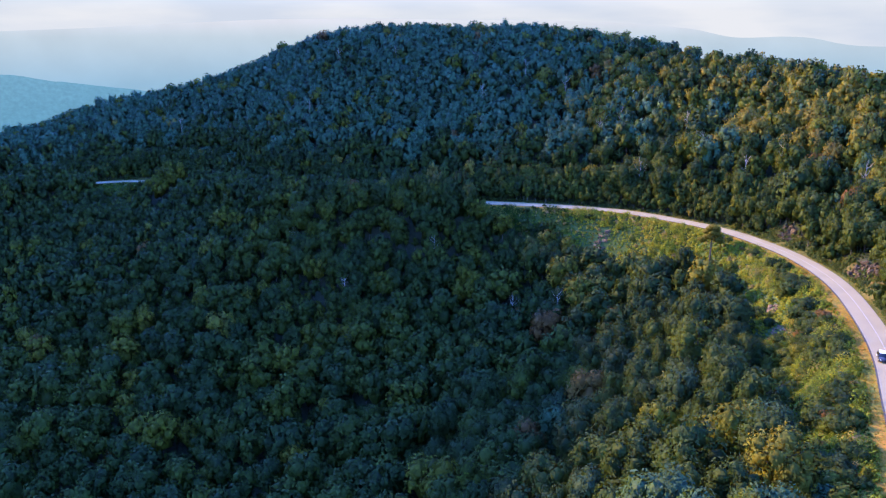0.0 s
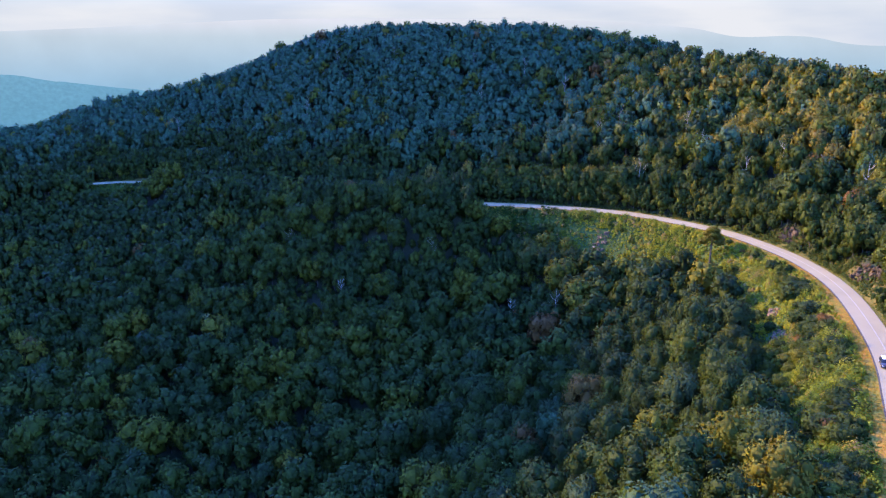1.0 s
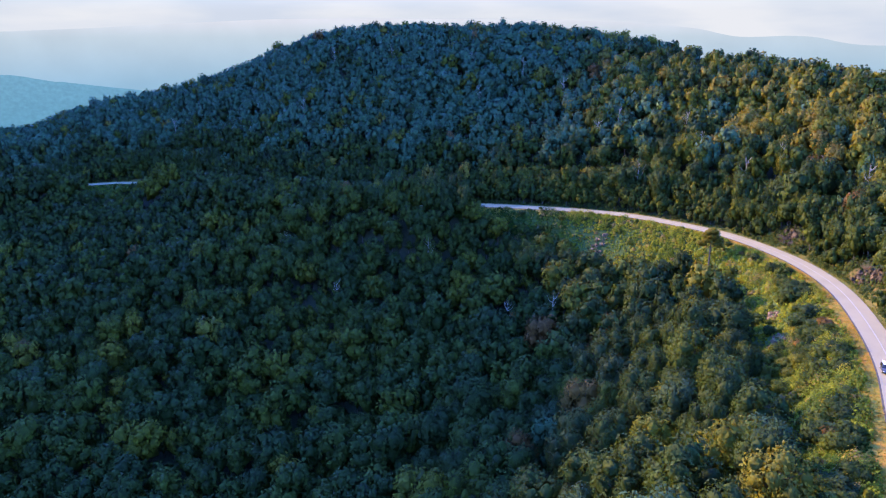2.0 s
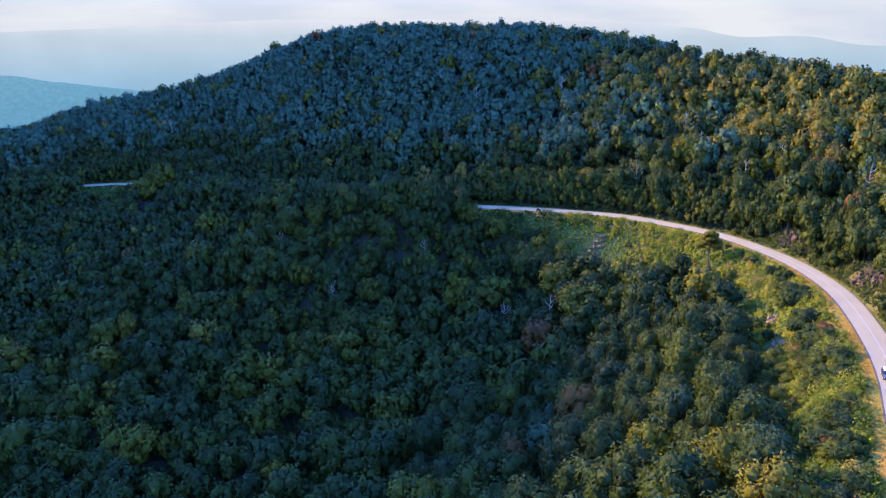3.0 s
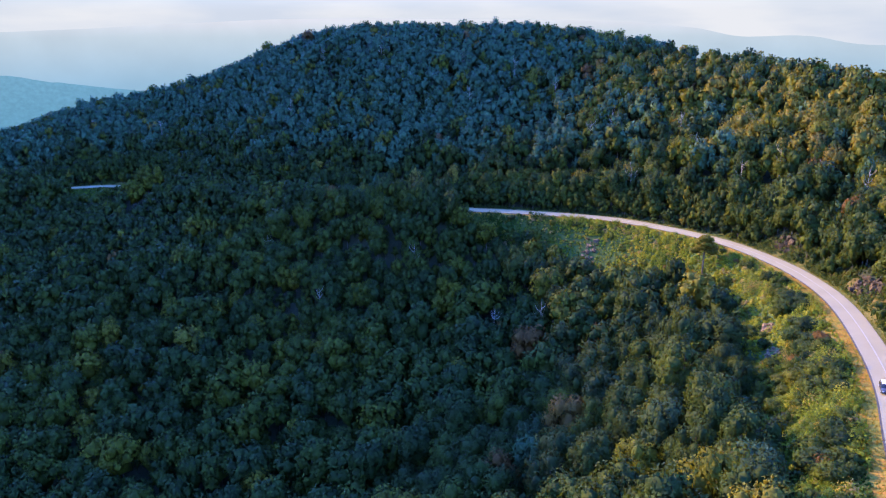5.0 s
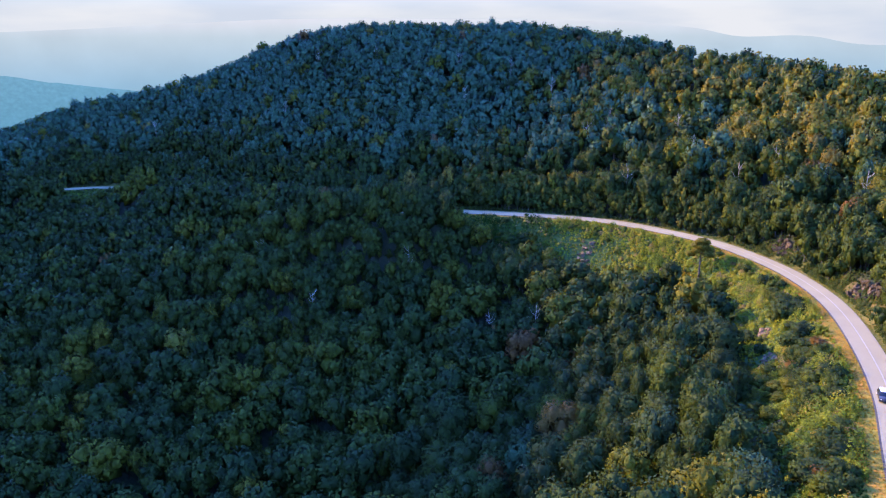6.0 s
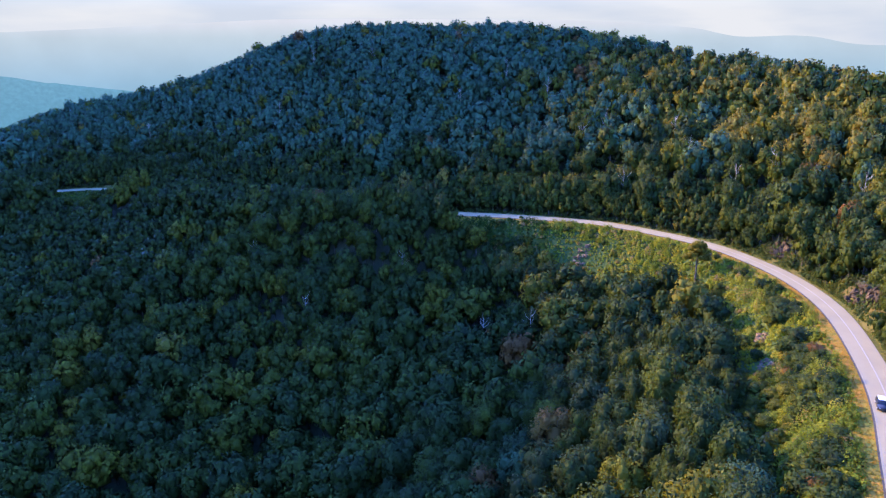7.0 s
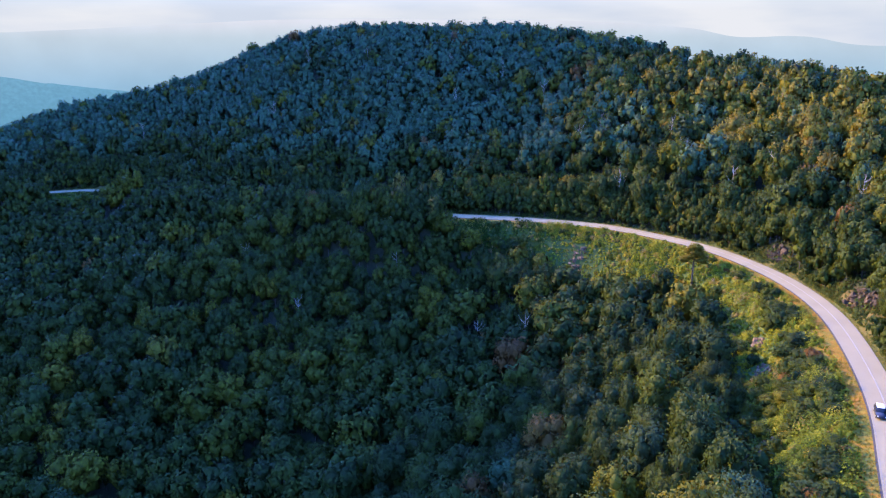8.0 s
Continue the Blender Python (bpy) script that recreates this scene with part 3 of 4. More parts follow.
def forest_spots():
    x, y, rs = plant_spots(5.65, (-430, -120), (250, 600), 3)
    wedge = np.abs(x - 6) < 0.68 * np.maximum(y, 0) + np.where(y < 60, 120, 45)
    x, y = x[wedge], y[wedge]
    s, d, z = by_road(x, y)
    w = field_width(s) + 3.0 * waves(x, y, 14, 31, 2)
    ok = np.where(d > 0, d > w + 1.0, d < -8.0) & ((rs.uniform(size=len(x)) > 0.04) | (y > 330))
    x, y = x[ok], y[ok]
    h = ground(x, y)[0]
    r = np.clip(rs.normal(3.4, 1.1, len(x)), 1.9, 6.8)
    edge = np.abs(d[ok])
    r = np.where((d[ok] < 0) & (edge < 11), np.minimum(r, edge * 0.36), r)
    r = np.where(y > 330, 3.3 + (r - 3.4) * 0.65, r)
    tall = 5.6 + r * rs.uniform(1.85, 2.25, len(x)) - np.where(r < 2.6, 2.0, 0)
    fringe = np.where((d[ok] > 0) & (s[ok] > 200) & (s[ok] < 500), 0.7 + 0.3 * smooth_step(0, 12, d[ok] - w[ok]), 1.0)
    r, tall = r * (0.3 + 0.7 * fringe), tall * fringe
    tall = np.where((d[ok] < 0) & (edge < 20), np.minimum(tall, r * 2.3 + 0.8), tall)
    roadside = (d[ok] > 0) & (d[ok] < 20) & (((s[ok] > 508) & (s[ok] < 706)) | (s[ok] > 760))
    r, tall = np.where(roadside, np.maximum(r, 3.7), r), np.where(roadside, np.maximum(tall, 13.0), tall)
    # the lower woods: large crowns, each with room of its own
    keep = np.ones(len(x), bool)
    low = np.flatnonzero((y < 270) & (d[ok] > 0))
    r[low] = np.minimum(r[low] * 1.27, 6.6)
    tall[low] += rs.uniform(-1.5, 3.0, len(low))
    kept = []
    for n in low[np.argsort(-r[low])]:
        near = np.array(kept, int)
        if len(near) and (np.hypot(x[near] - x[n], y[near] - y[n]) < 0.56 * (r[near] + r[n])).any():
            keep[n] = False
        else:
            kept.append(n)
    under = ~keep & (rs.uniform(size=len(x)) < 0.9)
    r[under], tall[under] = rs.uniform(2.2, 3.3, under.sum()), rs.uniform(6.0, 9.0, under.sum())
    keep |= under
    x, y, h, r, tall = x[keep], y[keep], h[keep], r[keep], tall[keep]
    s, d, _ = by_road(x, y)
    view = (d > 0) & (((d < 48) & (s > 706) & (s < 754)) | ((d < 30) & (s > 676) & (s < 689)))
    tall = np.where(view, np.minimum(tall, 5.5 + 0.1 * d), tall)
    r = np.where(view, np.minimum(r, 2.8), r)
    tall = np.where(view & (s < 690), np.minimum(tall, 2.2 + 0.12 * d), tall)
    # small trees close together along the foot of the bank above the road
    bx, by_, bs = plant_spots(3.0, (-260, 60), (150, 440), 5)
    s2, d2, _ = by_road(bx, by_)
    row = (d2 < np.interp(s2, [330, 400], [-5.6, -4.9])) & (d2 > -15) & (s2 > 180) & (s2 < 790) & ~(rock_cut(s2) & (d2 > -10.5))
    bx, by_ = bx[row], by_[row]
    br = bs.uniform(1.8, 3.2, len(bx)) * np.interp(-d2[row], [5, 8], [0.72, 1.0])
    x, y, h = np.r_[x, bx], np.r_[y, by_], np.r_[h, ground(bx, by_)[0]]
    r, tall = np.r_[r, br], np.r_[tall, br * bs.uniform(1.9, 3.9, len(bx)) + np.clip(-d2[row] - 7, 0, 3) * bs.uniform(0.3, 1.7, len(bx))]
    # and along the lower edge of the road where the woods come up to it
    cx, cy, cs = plant_spots(2.9, (-330, 290), (40, 430), 6)
    s3, d3, _ = by_road(cx, cy)
    row = (d3 > 5.0) & (d3 < 12) & (((s3 > 513) & (s3 < 676)) | ((s3 > 689) & (s3 < 706)) | (s3 > 756))
    cx, cy = cx[row], cy[row]
    cr = cs.uniform(2.1, 3.1, len(cx))
    x, y, h = np.r_[x, cx], np.r_[y, cy], np.r_[h, ground(cx, cy)[0]]
    low_ = cs.uniform(size=len(cx)) < 0.5
    r, tall = np.r_[r, cr], np.r_[tall, np.where(low_, cr * 2.2 + np.clip(d3[row] - 8, 0, 4) * 0.7, cs.uniform(8.5, 11.5, len(cx)) + np.interp(s3[row], [512, 518, 545, 565, 670, 690, 708, 720], [1, 5, 5, 0, 0, 5, 5, 0]))]
    # young trees that close the gaps on the steep sides below and above the road
    ux, uy, us = plant_spots(4.7, (-260, 120), (170, 480), 7)
    s4, d4, _ = by_road(ux, uy)
    gap = ((d4 > 12) & (d4 < 115) & (s4 > 470) & ((s4 < 676) | (s4 > 754))) | ((d4 < -12) & (d4 > -75) & (s4 > 180))
    for k in np.flatnonzero(gap):
        gap[k] = not (np.hypot(x - ux[k], y - uy[k]) < 0.5 * r).any()
    ux, uy = ux[gap], uy[gap]
    ur = us.uniform(1.9, 2.65, len(ux))
    x, y, h = np.r_[x, ux], np.r_[y, uy], np.r_[h, ground(ux, uy)[0]]
    r, tall = np.r_[r, ur], np.r_[tall, ur * us.uniform(2.2, 2.9, len(ux))]
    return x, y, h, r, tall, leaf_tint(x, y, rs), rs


def build_forest():
    x, y, h, r, tall, tint, rs = forest_spots()
    dist = np.hypot(x, y)
    seen = (np.abs(x - 8) < 0.64 * y + 16) & (y > 60)
    single = seen & (x > -5) & (y < 215) & (tall > 8.5)
    order = np.flatnonzero(single)
    order = order[np.argsort(dist[order])][:300]
    single = np.zeros(len(x), bool)
    single[order] = True
    # single trees, each with trunk and crown
    trunks = [mesh_of("trunk", *trunk_arrays(500 + k, 1.0, 0.022), BARK) for k in range(4)]
    crowns = {}
    for n in order:
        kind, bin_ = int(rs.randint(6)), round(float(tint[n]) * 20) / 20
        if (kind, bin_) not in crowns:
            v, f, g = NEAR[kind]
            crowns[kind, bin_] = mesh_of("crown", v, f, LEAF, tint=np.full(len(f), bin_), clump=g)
        tree = new("tree")
        tree.matrix_world = pose(x[n], y[n], h[n], 0, 0, rs.uniform(0, 360))
        t = part("trunk", trunks[rs.randint(4)], tree)
        t.scale = (tall[n] * 0.85,) * 3
        c = part("crown", crowns[kind, bin_], tree)
        kz = max(r[n] * rs.uniform(1.05, 1.4), tall[n] * 0.44)
        c.location = (0, 0, tall[n] - kz)
        c.scale = (r[n] * 1.06, r[n] * 1.06, kz)
        look_ = "dark green" if tint[n] < 0.25 else "green" if tint[n] < 0.45 else "yellow-green" if tint[n] < 0.66 else "golden brown" if tint[n] < 0.85 else "russet"
        tagged(tree, f"broadleaf tree with a rounded {look_} crown on the slope", "tree", "trees on the slope")
    # the rest of the woods, by stretches
    under = dist < 62
    near = (seen | under) & ~single & (dist < 330)
    back = (~seen & ~under) | (y > 520) | ((x > 120) & (y > 400))
    for name, sel, kinds, label in (("woods_valley", near & ~back, MID, "dense dark green broadleaf woods on the valley side"),
                                    ("woods_hill", ~near & ~single & ~back, FAR, "dense broadleaf woods covering the domed hill"),
                                    ("woods_beyond", back & ~single & (rs.uniform(size=len(x)) > 0.72), LOW, "broadleaf woods beyond the ridge")):
        tints, wood, nv = [], [], 0
        pick = np.flatnonzero(sel)
        stock = [(v.astype(np.float32), f, g.astype(np.float32)) for v, f, g in kinds]
        small = [(v.astype(np.float32), f, g.astype(np.float32)) for v, f, g in YOUNG]
        medium = [(v.astype(np.float32), f, g.astype(np.float32)) for v, f, g in FAR]
        tv, tf = limb((0, 0, -1.2), (0, 0, 1), 0.2, 0.08, 5)
        V, F, G = [], [], []
        for n in pick:
            v, f, g = (stock if (r[n] >= 2.7 and dist[n] > 62) or kinds is LOW else small if dist[n] > 285 else medium)[rs.randint(len(stock))]
            a = rs.uniform(0, 6.28)
            ca, sa = math.cos(a), math.sin(a)
            k = r[n] * 1.12
            kz = max(r[n] * rs.uniform(1.05, 1.4), tall[n] * 0.47)
            p = np.column_stack([(v[:, 0] * ca - v[:, 1] * sa) * k + x[n], (v[:, 0] * sa + v[:, 1] * ca) * k + y[n], v[:, 2] * kz + h[n] + tall[n] - kz])
            V.append(p)
            G.append(np.column_stack([g[:, 0] * ca - g[:, 1] * sa, g[:, 0] * sa + g[:, 1] * ca, g[:, 2]]))
            F.append(f + nv)
            nv += len(p)
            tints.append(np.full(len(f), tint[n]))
            wood.append(np.zeros(len(f), np.int32))
            q = np.where(tv[:, 2:] < 0, tv, tv * (1, 1, tall[n] * 0.7)) + (x[n], y[n], h[n])
            V.append(q)
            G.append(np.tile((0.0, 0.0, 1.0), (len(q), 1)))
            F.append(tf + nv)
            nv += len(q)
            tints.append(np.zeros(len(tf)))
            wood.append(np.ones(len(tf), np.int32))
        me = mesh_of(name, np.vstack(V), np.vstack(F), [LEAF, BARK], np.concatenate(tints), np.concatenate(wood), clump=np.vstack(G))
        tagged(new(name, me), label, "woods", kind="stuff")


build_forest()

# ---- the meadow below the road ----
SHRUBS_BEND = [(43.6, 306.1, 2.0), (62.0, 295.6, 2.6), (60.1, 291.4, 2.1), (103.9, 232.6, 2.5), (107.1, 220.9, 2.6), (106.8, 215.4, 2.9), (104.5, 220.8, 2.2),
               (104.2, 197.9, 3.3), (100.9, 198.9, 3.6), (98.7, 183.8, 3.4), (95.6, 182.0, 3.7), (96.0, 166.4, 1.4), (92.1, 199.4, 2.7), (91.1, 189.5, 2.1)]
SHRUBS_VERGE = [(94.2, 156.7, 2.9), (87.6, 151.0, 3.2), (90.6, 147.5, 2.2), (83.0, 148.8, 2.6), (79.4, 146.0, 2.4), (84.8, 135.9, 2.4), (82.7, 127.1, 1.8),
                (80.0, 130.9, 3.0), (76.2, 128.7, 2.6), (76.4, 116.9, 3.0), (72.6, 116.2, 2.6), (74.0, 109.2, 2.3), (69.3, 106.8, 3.1), (68.4, 111.8, 2.3),
                (68.9, 100.5, 3.2), (64.1, 100.4, 2.7)]
SHRUBS_SLOPE = [(94.4, 222.3, 3.2), (93.5, 235.0, 3.6), (88.3, 255.9, 2.6), (82.1, 246.7, 3.4), (73.2, 258.7, 3.0), (68.6, 266.4, 2.6), (65.6, 261.8, 3.0),
                (51.7, 281.5, 4.0), (83.0, 187.9, 3.1), (80.6, 169.5, 2.4), (67.7, 285.4, 1.4), (74.5, 275.6, 1.4), (51.0, 294.8, 1.7), (35.1, 301.4, 1.7), (85.5, 168.2, 2.1)]


# Bare stony patches on the meadow: x, y and half width.
STONES = [(63.8, 282.6, 4.2), (91.1, 183.8, 3.0), (95.6, 198.7, 2.8), (78.1, 150.5, 2.8)]


def wild_shrubs():
    """Places and sizes of the shrubs that grow of themselves: a hedge-like belt behind the verge, and clumps over the slope."""
    x, y, rs = plant_spots(2.7, (30, 90), (125, 310), 53)
    s, d, _ = by_road(x, y)
    clump = waves(x, y, 11, 57, 2)
    belt = (d > 8.3) & (d < np.interp(s, [180, 300, 330], [13.5, 16.0, 13.0])) & (s > 180) & (s < 345) & (clump > -0.25)
    slope = (d > 10) & (d < field_width(s)) & (s > 262) & (s < 425) & (clump > 0.06)
    far = (d > 7) & (d < field_width(s)) & (s >= 425) & (s < 500) & (clump > 0.22)
    sprig = (d > 8) & (d < field_width(s)) & (s > 262) & (s < 500) & (rs.uniform(size=len(x)) < 0.17)
    keep = (belt | slope | far | sprig) & (rs.uniform(size=len(x)) < 0.8)
    for px, py, wide in STONES:
        keep &= np.hypot(x - px, y - py) > wide
    r = rs.uniform(1.0, 2.3, len(x)) * np.where(belt, 1.65, np.where(slope, 1.0 + 0.5 * clump, 0.6))
    pick = lambda which: [(float(a), float(b), float(c)) for a, b, c in zip(x[which], y[which], r[which])]
    return pick(keep & belt), pick(keep & ~belt)


def build_shrubs():
    rs = np.random.RandomState(17)
    stem = join([limb((0, 0, -0.5), (0.25 * math.cos(a), 0.25 * math.sin(a), 0.9), 0.05, 0.02, 4) for a in (0.3, 2.2, 4.4)])
    stem_mesh = mesh_of("stem", *stem, BARK)
    made = {}
    belt, clumps = wild_shrubs()
    for spots, lo, hi, label in ((SHRUBS_BEND, 0.12, 0.24, "rounded dark green shrub beside the road verge"),
                                 (SHRUBS_VERGE, 0.18, 0.40, "olive green shrub growing along the grass verge"),
                                 (SHRUBS_SLOPE, 0.20, 0.42, "leafy green bush on the meadow slope"),
                                 (belt, 0.12, 0.34, "dark olive shrub in the belt behind the verge"),
                                 (clumps, 0.25, 0.46, "bushy olive scrub overgrown with vines")):
        for x, y, r in spots:
            kind, tint = int(rs.randint(5)), round(rs.uniform(lo, hi) * 20) / 20
            if rs.uniform() < 0.035:
                tint = 0.83
            if (kind, tint) not in made:
                v, f, g = BUSH[kind]
                made[kind, tint] = mesh_of("foliage", v, f, LEAF, tint=np.full(len(f), tint), clump=g)
            if spots is SHRUBS_VERGE:
                x, y = x - 1.7, y + 0.8
            off = by_road(np.array([x]), np.array([y]))[1][0]
            r = min(r, max(0.8, (off - 4.6) * 0.42))
            shrub = new("shrub")
            shrub.matrix_world = pose(x, y, height(x, y), 0, 0, rs.uniform(0, 360))
            part("stem", stem_mesh, shrub).scale = (r, r, r)
            c = part("foliage", made[kind, tint], shrub)
            c.location, c.scale = (0, 0, 0.30 * r), (r * rs.uniform(0.85, 1.25), r * rs.uniform(0.85, 1.15), r * rs.uniform(0.7, 1.2))
            tagged(shrub, label, "shrub", "shrubs on the meadow")


build_shrubs()


def scatter(name, label, mat, count, lo, hi, near, far, cards, radius, tall, size, tints, seed):
    """Low leafy growth between two distances along the road and two to its left."""
    rs = np.random.RandomState(seed)
    s = rs.uniform(lo, hi, count)
    u = rs.uniform(0, 1, count)
    d0, d1 = near(s), far(s)
    d = d0 + (d1 - d0) * u
    x = np.interp(s, ALONG, LINE[:, 0]) + np.interp(s, ALONG, LEFT[:, 0]) * d
    y = np.interp(s, ALONG, LINE[:, 1]) + np.interp(s, ALONG, LEFT[:, 1]) * d
    if d1.mean() < -9:
        bare = rock_cut(s) & (d < -6.3) & (rs.uniform(size=count) < 0.4)
        s, x, y, d = s[~bare], x[~bare], y[~bare], d[~bare]
        count = len(s)
    if d0.mean() > 5:
        open_ = np.ones(count, bool)
        for px, py, wide in STONES:
            open_ &= np.hypot(x - px, y - py) > wide * rs.uniform(0.65, 1.0, count)
        s, x, y, d = s[open_], x[open_], y[open_], d[open_]
        count = len(s)
    h = ground(x, y)[0]
    big = rs.uniform(0.45, 1.3, count) * np.clip(0.8 + 1.25 * waves(x, y, 6, 61, 2), 0.22, 1.7)
    w = rs.normal(size=(count, cards, 3))
    w[..., 2] = np.abs(w[..., 2]) + 0.15
    w /= np.linalg.norm(w, axis=2)[..., None]
    p = w * (radius, radius, tall) * big[:, None, None] * rs.uniform(0.6, 1.05, (count, cards, 1)) + np.stack([x, y, h], 1)[:, None]
    n = w + rs.normal(scale=0.28, size=w.shape)
    n /= np.linalg.norm(n, axis=2)[..., None]
    t = np.cross(n, rs.normal(size=n.shape))
    t /= np.linalg.norm(t, axis=2)[..., None]
    b = np.cross(n, t)
    tri = []
    for q in range(3):
        a = 2.0944 * q + rs.uniform(-0.5, 0.5, (count, cards, 1))
        tri.append(p + (t * np.cos(a) + b * np.sin(a)) * size * rs.uniform(0.6, 1.4, (count, cards, 1)))
    v = np.stack(tri, 2).reshape(-1, 3)
    f = np.arange(len(v)).reshape(-1, 3)
    tint = np.clip(tints(x, y, s, rs), 0, 1)
    return tagged(new(name, mesh_of(name, v, f, mat, tint=np.repeat(tint, cards), clump=np.repeat((0.7 * w + 0.5 * n).reshape(-1, 3), 3, 0))), label, "undergrowth", kind="stuff")


def vine_tint(x, y, s, rs):
    return 0.38 + 0.17 * smooth_step(300, 345, s) * (1 - smooth_step(440, 480, s)) + 0.20 * waves(x, y, 16, 91, 3) + 0.26 * waves(x, y, 3, 93, 2) + 0.12 * smooth_step(385, 410, s) - 0.38 * smooth_step(450, 490, s) + rs.normal(0, 0.05, len(x))


def scrub_tint(x, y, s, rs):
    t = vine_tint(x, y, s, rs) - 0.12 + rs.normal(0, 0.12, len(x))
    dry = rs.uniform(size=len(x)) < 0.14 + 0.2 * waves(x, y, 12, 63, 2)
    return np.where(dry, rs.uniform(0.88, 1.0, len(x)), t)


scatter("meadow_vines", "tangle of sunlit yellow-green vines and weeds on the slope", VINE, 9300, 190, 530,
        lambda s: 0 * s + 6.0, lambda s: field_width(s) + 5, 28, 0.95, 1.6, 0.20, vine_tint, 81)
scatter("meadow_scrub", "low mounds of bramble and young scrub on the meadow", VINE, 2100, 200, 505,
        lambda s: 0 * s + 7.5, lambda s: field_width(s) + 2, 92, 1.25, 1.75, 0.205, scrub_tint, 86)
scatter("meadow_scrub", "lumpy green scrub on the upper meadow", VINE, 1100, 395, 512,
        lambda s: 0 * s + 5.5, lambda s: field_width(s) + 2, 60, 1.15, 1.6, 0.235, scrub_tint, 87)
scatter("meadow_vines_far", "green weeds below the distant stretch of road", VINE, 700, 700, 775,
        lambda s: 0 * s + 4.5, lambda s: field_width(s) + 4, 14, 1.2, 0.8, 0.4, lambda x, y, s, rs: 0.15 + rs.normal(0, 0.1, len(x)), 82)
scatter("verge_grass", "dry orange-yellow mown grass on the road verge", STRAW, 9000, 150, 470,
        lambda s: 0 * s + 3.4, lambda s: 0 * s + 8.2, 3, 0.25, 0.16, 0.13, lambda x, y, s, rs: 0.5 + 0.4 * waves(x, y, 7, 95, 2) + rs.normal(0, 0.1, len(x)), 83)
scatter("verge_grass_uphill", "yellow-green grass between the road and the bank", STRAW, 3600, 150, 470,
        lambda s: 0 * s - 3.4, lambda s: 0 * s - 5.8, 3, 0.25, 0.18, 0.14, lambda x, y, s, rs: 0.12 + 0.3 * waves(x, y, 7, 97, 2) + rs.normal(0, 0.1, len(x)), 84)
scatter("bank_brush", "dark green brush on the cut bank above the road", LEAF, 5200, 190, 760,
        lambda s: 0 * s - np.interp(s, [330, 400], [5.3, 4.7]), lambda s: 0 * s - 13.5, 20, 1.2, 1.8, 0.30, lambda x, y, s, rs: 0.14 + rs.beta(1.5, 3, len(x)) * 0.28, 85)
scatter("bank_brush", "green weeds along the foot of the rocky bank", LEAF, 1700, 285, 400,
        lambda s: 0 * s - 4.7, lambda s: 0 * s - 8.0, 18, 0.8, 1.0, 0.24, lambda x, y, s, rs: 0.20 + rs.beta(1.5, 3, len(x)) * 0.25, 88)

# ---- rocks ----


def boulder(rs, r, mat, rise=1.0):
    """An angular broken block of rock."""
    bm = bmesh.new()
    p = rs.normal(size=(13, 3))
    p = p / np.linalg.norm(p, axis=1)[:, None] * rs.uniform(0.75, 1.15, (13, 1)) * (rs.uniform(0.9, 1.5), rs.uniform(0.7, 1.1), rs.uniform(0.6, 1.0) * rise) * r
    bmesh.ops.convex_hull(bm, input=[bm.verts.new(v) for v in p])
    bmesh.ops.delete(bm, geom=[v for v in bm.verts if not v.link_faces], context="VERTS")
    return bm_mesh("rock", bm, mat)


def outcrop(x, y, wide, deep, size, count, seed, turn, label, mat=ROCK, rise=1.0):
    rs = np.random.RandomState(seed)
    thing = new("rock_outcrop")
    z0 = height(x, y)
    thing.matrix_world = pose(x, y, z0, 0, 0, turn)
    ca, sa = math.cos(radians(turn)), math.sin(radians(turn))
    for k in range(count):
        r = size * (0.3 + 0.7 * rs.uniform() ** 2.2)
        ox, oy = rs.uniform(-0.5, 0.5) * wide, rs.uniform(-0.5, 0.5) * deep
        gz = height(x + ox * ca - oy * sa, y + ox * sa + oy * ca) - z0
        piece = part("rock", boulder(rs, r, mat, rise), thing)
        piece.location = (ox, oy, gz + 0.32 * r * rise)
        piece.rotation_euler = (rs.uniform(-0.4, 0.4), rs.uniform(-0.4, 0.4), rs.uniform(0, 6.28))
    return tagged(thing, label, "rock", "rock outcrops")


outcrop(63.8, 282.6, 6.0, 4.0, 1.0, 56, 1, 35, "pinkish grey rubble of broken rock on the meadow", STONE)
outcrop(91.1, 183.8, 5.5, 3.4, 0.95, 46, 2, 70, "pale broken stones showing through the weeds", STONE)
outcrop(95.6, 198.7, 5.0, 3.2, 0.9, 40, 3, 80, "pale broken stones showing through the weeds", STONE)
outcrop(78.1, 150.5, 5.0, 3.2, 0.9, 40, 4, 60, "reddish rock patch among the meadow vines", STONE)
outcrop(118.9, 243.3, 6.5, 2.8, 1.0, 80, 5, 105, "brown rock face of the cut bank above the road", rise=1.6)
outcrop(121.9, 196.4, 17.0, 3.0, 1.2, 130, 6, 92, "long brown rock face of the cut bank above the road", rise=1.6)

# ---- the lone pine and the dead trees ----


